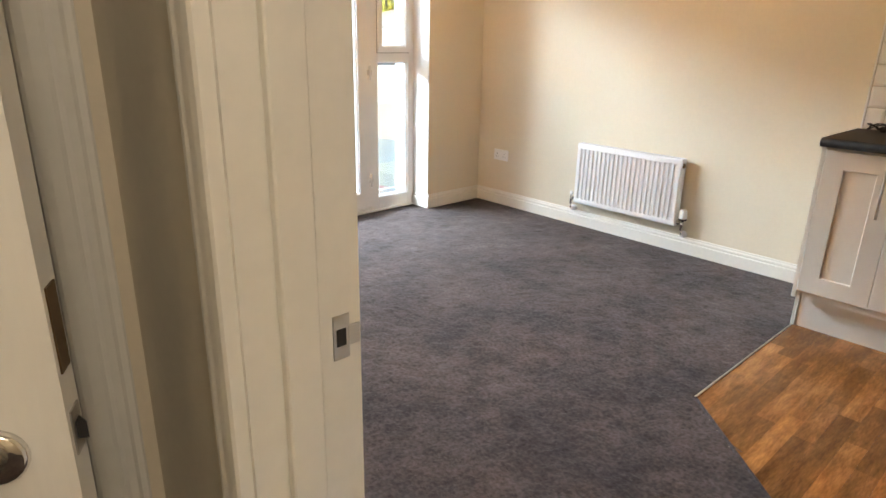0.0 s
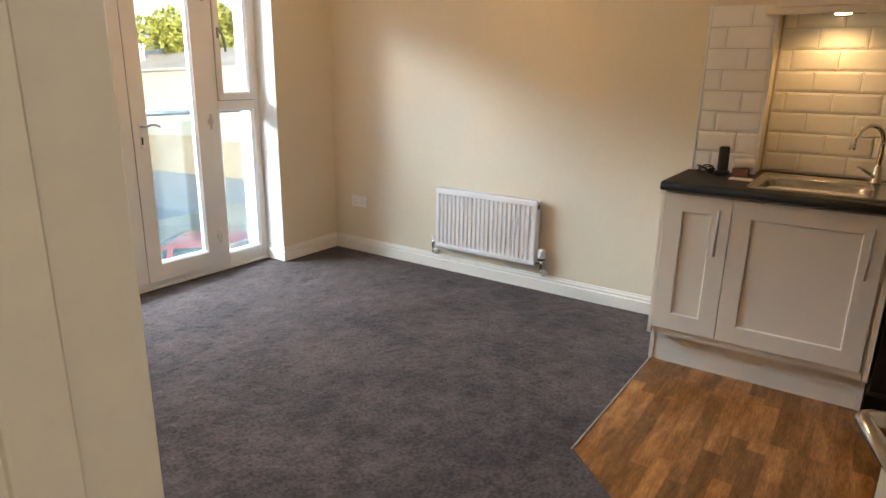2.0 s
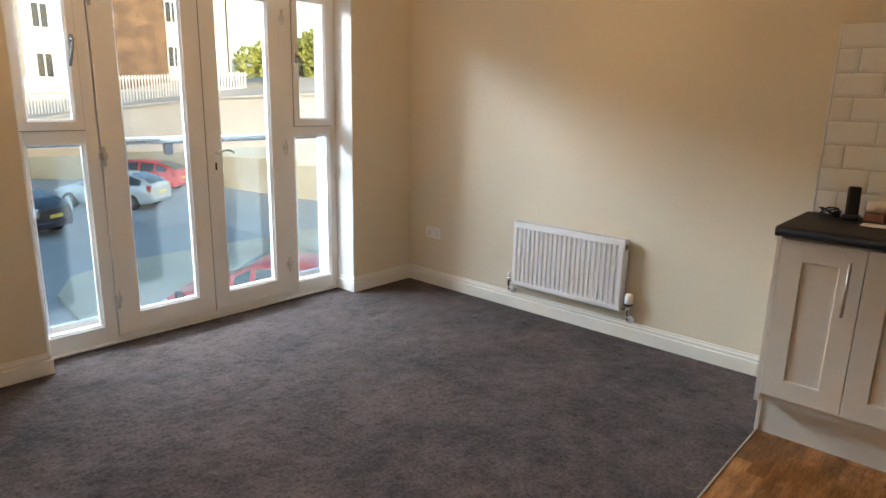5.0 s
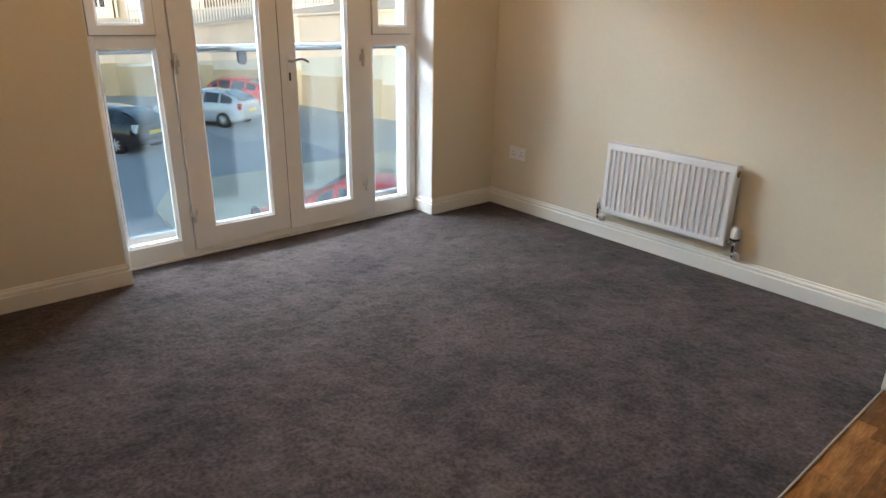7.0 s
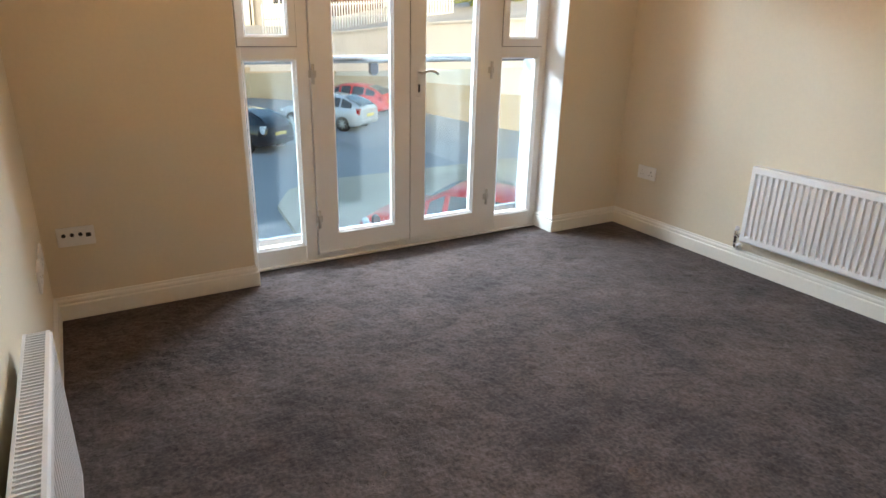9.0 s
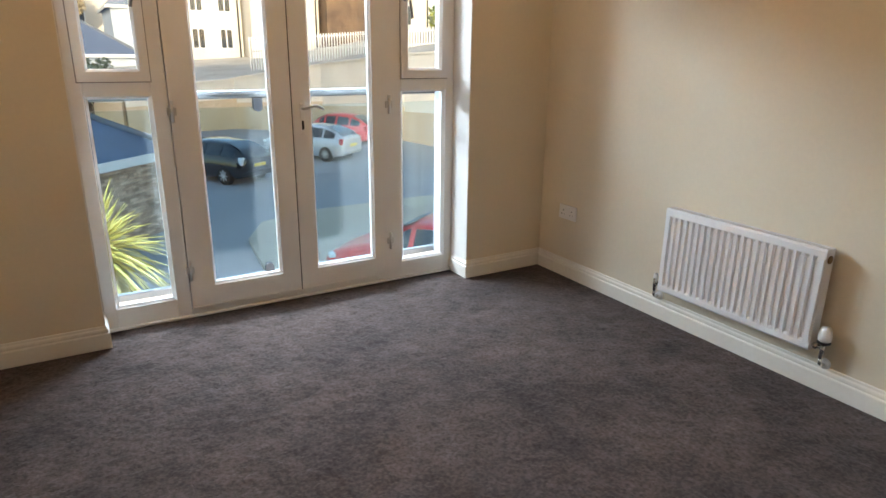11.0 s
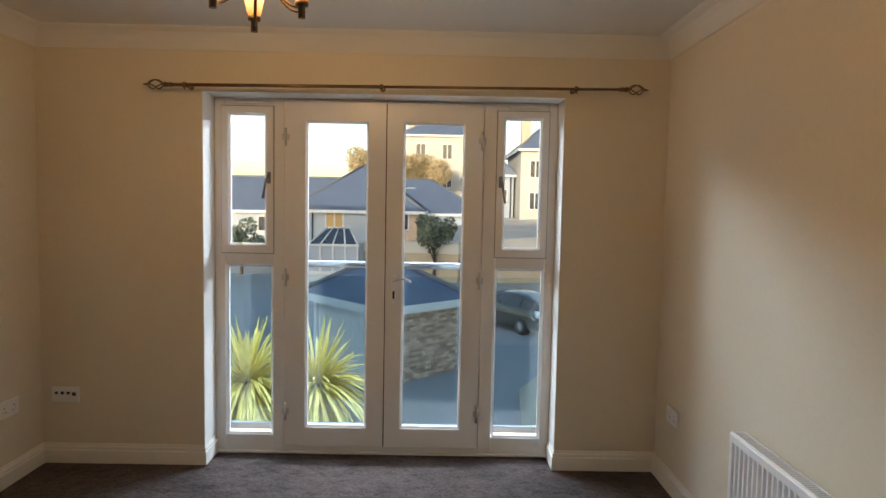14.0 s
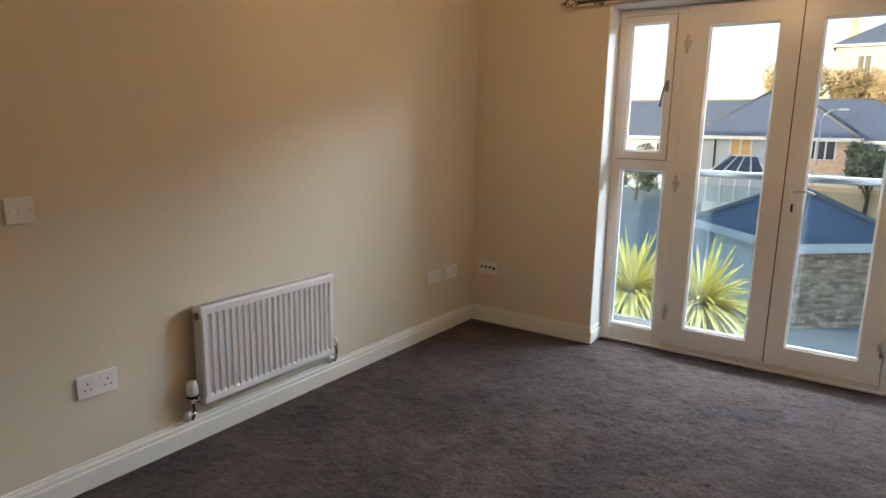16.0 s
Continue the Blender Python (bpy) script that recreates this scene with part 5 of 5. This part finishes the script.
for k in range(len(line) - 1):
    (xa, ya), (xb, yb) = line[k], line[k + 1]
    d = Vector((xb - xa, yb - ya, 0))
    ang = math.degrees(math.atan2(d.y, d.x))
    L = d.length
    za, zb = top_z[k], top_z[k + 1]
    # tan below, white above: the sloping shade edge is built into the courses
    low = GZ + 1.5
    for nm, z0a, z0b, z1a, z1b, th, mat in (("sandy_course", GZ, GZ, low, low + 0.25, 0.34, SHADEWALL), ("white_course", low, low + 0.25, za + 0.10, zb + 0.10, 0.28, WHITEWALL), ("coping", za + 0.10, zb + 0.10, za + 0.20, zb + 0.20, 0.40, WHITEWALL)):
        bm = B()
        m = pose(xa, ya, 0, 0, 0, ang)
        vs = [bm.verts.new(m @ Vector(p)) for p in ((0, -th, z0a), (L, -th, z0b), (L, -th, z1b), (0, -th, z1a), (0, 0.1, z0a), (L, 0.1, z0b), (L, 0.1, z1b), (0, 0.1, z1a))]
        for q in ((0, 1, 2, 3), (7, 6, 5, 4), (0, 4, 5, 1), (3, 2, 6, 7), (0, 3, 7, 4), (1, 5, 6, 2)):
            bm.faces.new([vs[i] for i in q])
        part(nm, bm, mat, wl)
fence = thing("picket_fence", (17, 38, 1.3), "white picket railing along the upper path", "fence")
pk_me = None
fx = [(12.2, 42.2, 0.9), (17.4, 38.0, 1.25), (20.6, 33.0, 1.5)]
for (xa, ya, za), (xb, yb, zb) in zip(fx, fx[1:]):
    L = math.hypot(xb - xa, yb - ya)
    n = int(L / 0.17)
    for i in range(n):
        u = i / n
        if pk_me is None:
            bmm = box(B(), -0.035, 0.035, -0.02, 0.02, -0.9, 1.10)
            pk_me = bpy.data.meshes.new("picket")
            bmm.to_mesh(pk_me)
            bmm.free()
            pk_me.materials.append(WPAINT)
        ob = new("picket", pk_me)
        ob.parent = fence
        ob.matrix_basis = fence.matrix_basis.inverted() @ Matrix.Translation((xa + (xb - xa) * u, ya + (yb - ya) * u, za + (zb - za) * u))
    for h in (0.25, 0.95):
        bm = tube(B(), [(xa, ya + 0.03, za + h), (xb, yb + 0.03, zb + h)], 0.035, 6)
        part("fence_rail", bm, WPAINT, fence)


def terrace(x0, x1, y0, y1, zb, ze, zr, mat, label, wins, gable=False, chimney=True):
    b_ = thing("terraced_house", ((x0 + x1) / 2, y0, zb), label, "house")
    part("wall", box(B(), x0, x1, y0, y1, zb - 4, ze), mat, b_)
    hip_roof(b_, x0, x1, y0, y1, ze + 0.05, zr, 0.3, gable=gable)
    for wx, wz, ww, wh in wins:
        facade_window(b_, on_wall((wx, y0, wz), (0, -1, 0)), ww, wh)
    bm_ = tube(B(), [(x1 - 0.25, y0 - 0.07, ze - 0.1), (x1 - 0.25, y0 - 0.07, zb)], 0.06, 6)
    part("downpipe", bm_, DARK, b_)
    if chimney:
        part("chimney", box(B(), x0 + 0.6, x0 + 1.4, (y0 + y1) / 2 - 0.4, (y0 + y1) / 2 + 0.4, ze + 0.3, zr + 0.9), BRICK, b_)
    return b_


tall = terrace(-1.4, 8.5, 72, 84, 2, 9.4, 12.4, RENDER_C, "tall cream rendered building on the hill with slate roof", ((1.0, 7.6, 1.1, 1.6), (4.0, 7.6, 1.1, 1.6), (6.8, 7.6, 1.1, 1.6), (1.0, 4.4, 1.1, 1.6), (4.0, 4.4, 1.1, 1.6)))
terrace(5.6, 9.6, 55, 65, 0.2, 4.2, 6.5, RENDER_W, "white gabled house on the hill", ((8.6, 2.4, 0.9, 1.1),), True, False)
terrace(9.8, 14.2, 52, 62, 0.6, 6.2, 8.4, RENDER_C, "cream terraced house with grey roof", ((11.0, 4.6, 0.9, 1.3), (13.0, 4.6, 0.9, 1.3), (11.0, 2.0, 0.9, 1.3), (13.0, 2.0, 0.9, 1.3)))
terrace(14.4, 19.6, 50, 60, 1.0, 8.0, 10.3, RENDER_C, "cream terraced house with tall sash windows", ((15.6, 6.2, 1.0, 1.5), (18.2, 6.2, 1.0, 1.5), (15.6, 3.0, 1.0, 1.5), (18.2, 3.0, 1.0, 1.5)))
stone = thing("stone_building", (21.8, 49, 1), "brown rubble stone gable building", "building")
part("wall", box(B(), 19.9, 23.6, 49, 57, -2, 9.6), STONE, stone)
hip_roof(stone, 19.9, 23.6, 49, 57, 9.6, 11.5, 0.15, gable=True)
terrace(23.9, 30.5, 52, 62, 1.5, 9.5, 11.6, RENDER_C, "cream rendered house behind the fence", ((25.5, 7.6, 1.0, 1.5), (28.2, 7.6, 1.0, 1.5), (25.5, 4.2, 1.0, 1.5), (28.2, 4.2, 1.0, 1.5)))
terrace(-60, -22, 62, 72, GZ, 1.6, 4.2, RENDER_W, "far row of white houses with slate roof", ((-30, 0.4, 1.2, 1.1), (-25, 0.4, 1.2, 1.1)))

post = thing("street_lamp", (0.6, 36, GZ), "pale street lamp with curved arm", "street lamp")
bm = B()
tube(bm, [(0.7, 36, GZ), (0.7, 36, 1.90), (0.8, 35.95, 2.20), (1.05, 35.9, 2.38), (1.45, 35.85, 2.42)], 0.03, 8)
part("pole", bm, WPAINT, post)
part("lamp_head", box(B(), 1.35, 1.80, 35.75, 35.95, 2.36, 2.47, 0.03), WPAINT, post)

# ---------------------------------------------------------------- trees


def leaf_crown(blobs, count, size, seed, squash=1.0):
    """Leaf quads strewn over the shells of several ellipsoids."""
    rg = np.random.default_rng(seed)
    wts = np.array([b_[3] ** 2 for b_ in blobs])
    idx = rg.choice(len(blobs), count, p=wts / wts.sum())
    c_ = np.array([b_[:3] for b_ in blobs])[idx]
    r_ = np.array([b_[3] for b_ in blobs])[idx][:, None]
    d_ = rg.normal(size=(count, 3))
    d_ /= np.linalg.norm(d_, axis=1)[:, None]
    p_ = c_ + d_ * r_ * (0.62 + 0.48 * rg.random((count, 1)) ** 0.7) * np.array((1, 1, squash))
    u_ = rg.normal(size=(count, 3))
    u_ /= np.linalg.norm(u_, axis=1)[:, None]
    v_ = np.cross(u_, d_ + 0.4 * rg.normal(size=(count, 3)))
    v_ /= np.linalg.norm(v_, axis=1)[:, None] + 1e-9
    s_ = size * (0.6 + 0.8 * rg.random((count, 1)))
    quad = np.stack((p_ - u_ * s_, p_ + v_ * s_ * 0.5, p_ + u_ * s_, p_ - v_ * s_ * 0.5), 1).reshape(-1, 3)
    me_ = bpy.data.meshes.new("crown")
    me_.from_pydata(quad.tolist(), [], [(4 * i, 4 * i + 1, 4 * i + 2, 4 * i + 3) for i in range(count)])
    return me_


def tree(name, x, y, z, blobs, count, size, mat, seed, label, trunk=0.15):
    t_ = thing(name, (x, y, z), label, "tree")
    bm_ = B()
    top = max(blobs, key=lambda b_: b_[2])
    tube(bm_, [(x, y, z), (x + 0.1, y, z + (top[2] - z) * 0.4), (top[0], top[1], top[2])], trunk, 8, trunk * 0.3)
    for b_ in blobs[:6]:
        tube(bm_, [(x + 0.05, y, z + (b_[2] - z) * 0.45), ((x + b_[0]) / 2, (y + b_[1]) / 2, z + (b_[2] - z) * 0.75), b_[:3]], trunk * 0.45, 6, trunk * 0.12)
    part("trunk", bm_, BARK, t_)
    me_ = leaf_crown(blobs, count, size, seed)
    me_.materials.append(mat)
    c_ = new("crown", me_)
    c_.parent = t_
    c_.matrix_parent_inverse = t_.matrix_basis.inverted()
    return t_


rng = random.Random(11)


def blobs_in(x, y, z, rx, ry, rz, n, r):
    out = []
    for _ in range(n):
        a_, e_ = rng.random() * 2 * math.pi, rng.uniform(-0.6, 1.0)
        k_ = rng.uniform(0.35, 1.0)
        out.append((x + rx * k_ * math.cos(a_) * math.cos(e_), y + ry * k_ * math.sin(a_) * math.cos(e_), z + rz * k_ * math.sin(e_), r * rng.uniform(0.6, 1.2)))
    return out


tree("tree", 24.0, 33.5, -0.5, blobs_in(24.0, 33.5, 2.6, 3.0, 2.2, 2.2, 22, 1.0), 9000, 0.15, LEAF, 1, "broad yellow-green bush hanging over the white wall", 0.16)
tree("tree", 26.8, 31.0, -0.5, blobs_in(26.8, 31.0, 2.6, 2.6, 2.2, 2.3, 18, 1.0), 6500, 0.15, LEAF, 2, "broad yellow-green bush beside another over the wall", 0.16)
tree("tree", 2.9, 38.5, GZ, blobs_in(2.9, 38.5, -0.5, 1.15, 1.1, 1.8, 20, 0.46), 2600, 0.12, DLEAF, 3, "dark green tree in front of the brick house", 0.12)
tree("tree", -9.6, 41.0, GZ, blobs_in(-9.6, 41.0, -1.3, 1.4, 1.0, 1.6, 18, 0.5), 2600, 0.12, DLEAF, 4, "dark green shrub beside the white house", 0.12)
tree("tree", -3.2, 66.0, 0.0, blobs_in(-3.2, 66.0, 5.6, 3.0, 1.5, 1.4, 16, 1.1), 8000, 0.13, AUTUMN, 5, "autumn-coloured tree behind the roofs", 0.2)
tree("tree", 1.6, 68.0, 0.0, blobs_in(1.6, 68.0, 5.2, 3.2, 1.5, 1.4, 16, 1.1), 8000, 0.13, AUTUMN, 6, "autumn-coloured tree below the tall building", 0.2)

# the yucca just below the window
yu = thing("yucca", (1.47, 7.08, GZ), "tall yucca with bright yellow-green sword leaves below the window", "plant")
bm = tube(B(), [(1.47, 7.08, GZ), (1.48, 7.09, -2.5), (1.46, 7.08, -1.7)], 0.14, 10, 0.11)
tube(bm, [(1.47, 7.08, -1.8), (1.30, 7.04, -1.2), (1.13, 6.98, -0.42)], 0.10, 10, 0.07)
tube(bm, [(1.47, 7.08, -1.8), (1.65, 7.12, -1.2), (1.82, 7.17, -0.49)], 0.10, 10, 0.07)
part("trunk", bm, BARK, yu)
rg = np.random.default_rng(5)
verts, faces = [], []
for hx, hy, hz, cnt in ((1.13, 6.98, -0.46, 540), (1.82, 7.17, -0.52, 540)):
    for i in range(cnt):
        az = rg.random() * 2 * math.pi
        el = math.asin(rg.uniform(-0.95, 0.97))
        d = Vector((math.cos(az) * math.cos(el), math.sin(az) * math.cos(el), math.sin(el)))
        L = rg.uniform(0.44, 0.72)
        side = d.cross(Vector((0, 0, 1)))
        side = side.normalized() if side.length > 0.05 else Vector((1, 0, 0))
        up = side.cross(d)
        k = len(verts)
        n = 6
        droop = rg.uniform(0.12, 0.60) * (1.2 - max(0.0, el))
        for j in range(n):
            u = j / (n - 1)
            c = Vector((hx, hy, hz)) + d * (0.05 + L * u) - Vector((0, 0, droop * u * u * L * 1.6))
            w_ = 0.018 * (0.55 + 1.2 * u) * (1 - u) ** 0.55 + 0.0012
            verts += [tuple(c - side * w_ + up * 0.006), tuple(c), tuple(c + side * w_ + up * 0.006)]
            if j:
                q = k + 3 * j
                faces += [(q - 3, q - 2, q + 1, q), (q - 2, q - 1, q + 2, q + 1)]
me = bpy.data.meshes.new("crown")
me.from_pydata(verts, [], faces)
me.materials.append(YUCCA)
ob = new("crown", me)
ob.parent = yu
ob.matrix_parent_inverse = yu.matrix_basis.inverted()

# ---------------------------------------------------------------- cars


def car(m, paint, label, hatch=True):
    """A parked hatchback or saloon; it points along +x of m, its wheels on z = 0."""
    c_ = new("car")
    c_.matrix_basis = m
    tagged(c_, label, "car", "parked cars")
    # stations from tail to nose: x, half width, sill, belt, roof, half width at the roof
    st = [(-2.15, 0.66, 0.45, 0.82, 0.90, 0.60), (-2.05, 0.80, 0.28, 0.90, 1.02, 0.66), (-1.75, 0.85, 0.22, 0.94, 1.20 if hatch else 1.04, 0.62), (-1.15, 0.87, 0.20, 0.94, 1.41, 0.58),
          (-0.4, 0.87, 0.20, 0.93, 1.47, 0.57), (0.25, 0.87, 0.20, 0.92, 1.44, 0.57), (0.65, 0.87, 0.20, 0.92, 1.26, 0.62), (1.05, 0.86, 0.20, 0.90, 0.98, 0.72), (1.60, 0.84, 0.22, 0.80, 0.86, 0.70), (2.00, 0.74, 0.26, 0.66, 0.72, 0.62), (2.15, 0.60, 0.34, 0.56, 0.60, 0.52)]
    bm_ = B()
    ringsv = []
    for x_, w_, zs_, zb_, zt_, wt_ in st:
        half = [(w_ * 0.92, zs_), (w_, zs_ + 0.12), (w_ * 1.01, (zs_ + zb_) / 2 + 0.05), (w_ * 0.96, zb_), (wt_ + (w_ * 0.96 - wt_) * 0.12, zb_ + (zt_ - zb_) * 0.86), (wt_ * 0.6, zt_), (0, zt_ + 0.012)]
        pts = half + [(-a_, b_) for a_, b_ in half[-2::-1]]
        ringsv.append([bm_.verts.new((x_, a_, b_)) for a_, b_ in pts])
    for a_, b_ in zip(ringsv, ringsv[1:]):
        for k_ in range(len(a_) - 1):
            f_ = bm_.faces.new((a_[k_], a_[k_ + 1], b_[k_ + 1], b_[k_]))
            f_.smooth = True
        bm_.faces.new((a_[-1], a_[0], b_[0], b_[-1]))
    bm_.faces.new(ringsv[0])
    bm_.faces.new(ringsv[-1][::-1])

    def put(nm, b2, mat, par, lab=""):
        ob_ = part(nm, b2, mat, None, lab)
        ob_.parent = par
        return ob_

    put("body", bm_, paint, c_)
    for s_ in (-1, 1):
        for i0, i1 in ((2, 3), (3, 4), (4, 5), (5, 6)):
            b2 = B()
            q_ = []
            for i_, tt in ((i0, 0.10), (i1, 0.10), (i1, 0.84), (i0, 0.84)):
                x_, w_, zs_, zb_, zt_, wt_ = st[i_]
                x2 = x_ + (0.05 if i_ == i0 else -0.05)
                wa, wb = w_ * 0.96, wt_ + (w_ * 0.96 - wt_) * 0.12
                q_.append(b2.verts.new((x2, s_ * (wa + (wb - wa) * tt / 0.86 + 0.012), zb_ + (zt_ - zb_) * tt)))
            b2.faces.new(q_)
            put("side_window", b2, CARGLASS, c_)
    for xa, xb, ia, ib, nm in ((1.02, 0.30, 7, 5, "windscreen"), (-2.02, -1.20, 1, 3, "rear_window")):
        b2 = B()
        za_, zb2 = st[ia][4], st[ib][4]
        wa, wb = st[ia][5] * 0.92, st[ib][5] * 0.80
        mx_, mz_ = (xa + xb) / 2, (st[ia + (-1 if ia == 7 else 1)][4])
        q_ = [b2.verts.new(p_) for p_ in ((xa, -wa, za_ + 0.025), (xa, wa, za_ + 0.025), (xb, wb, zb2 + 0.004), (xb, -wb, zb2 + 0.004))]
        md_ = [b2.verts.new((st[ia + (-1 if ia == 7 else 1)][0], s_ * (wa + wb) / 2, mz_ + 0.03)) for s_ in (-1, 1)]
        b2.faces.new((q_[0], q_[1], md_[1], md_[0]))
        b2.faces.new((md_[0], md_[1], q_[2], q_[3]))
        put(nm, b2, CARGLASS, c_)
    for s_ in (-1, 1):
        for x_ in (-1.30, 1.30):
            mw = Matrix.Translation((x_, s_ * 0.79, 0.31)) @ pose(0, 0, 0, 90, 0, 0)
            wh = put("wheel", lathe(B(), [(0.20, -0.11), (0.30, -0.105), (0.315, -0.07), (0.315, 0.07), (0.30, 0.105), (0.20, 0.11)], mw, 22), TYRE, c_)
            b2 = lathe(B(), [(0.205, -0.06), (0.205, 0.06)], mw, 22)
            for k_ in range(8):
                an_ = 2 * math.pi * k_ / 8
                tube(b2, [mw @ Vector((0, 0, -s_ * 0.113)), mw @ Vector((0.20 * math.cos(an_), 0.20 * math.sin(an_), -s_ * 0.110))], 0.022, 6)
            put("rim", b2, ALLOY, wh)
            put("wheel_arch", lathe(B(), [(0.36, -0.02), (0.36, 0.085)], Matrix.Translation((x_, s_ * 0.79, 0.33)) @ pose(0, 0, 0, 90, 0, 0), 20), DARK, c_)
        b2 = box(B(), 1.80, 2.02, *sorted((s_ * 0.48, s_ * 0.76)), 0.60, 0.72, 0.03)
        put("headlight", b2, LIGHTLENS, c_)
        b2 = box(B(), -2.10, -1.92, *sorted((s_ * 0.58, s_ * 0.80)), 0.70, 0.98, 0.03)
        put("tail_light", b2, TAILLENS if paint is not CARBLACK else LIGHTLENS, c_)
        b2 = box(B(), 0.62, 0.80, *sorted((s_ * 0.88, s_ * 1.04)), 0.93, 1.05, 0.03)
        put("wing_mirror", b2, paint, c_)
    put("number_plate", box(B(), -2.175, -2.145, -0.26, 0.26, 0.62, 0.73), PLATE, c_)
    put("bumper", box(B(), -2.17, -2.0, -0.70, 0.70, 0.36, 0.52, 0.04), paint, c_)
    return c_


HEAD = math.degrees(math.atan2(2.1, -1.3))
car(pose(6.25, 24.65, GZ, 0, 0, HEAD), CARBLACK, "black hatchback parked on the road with clear tail lamps")
car(pose(10.9, 27.6, GZ, 0, 0, HEAD + 4), CARSILVER, "silver hatchback parked beyond the black car")
car(pose(13.6, 31.4, GZ, 0, 0, HEAD + 6), CARRED, "red hatchback parked below the white wall")
car(pose(7.55, 10.6, GZ + 0.11, 0, 0, 127), CARRED, "bright red car parked close below the window")
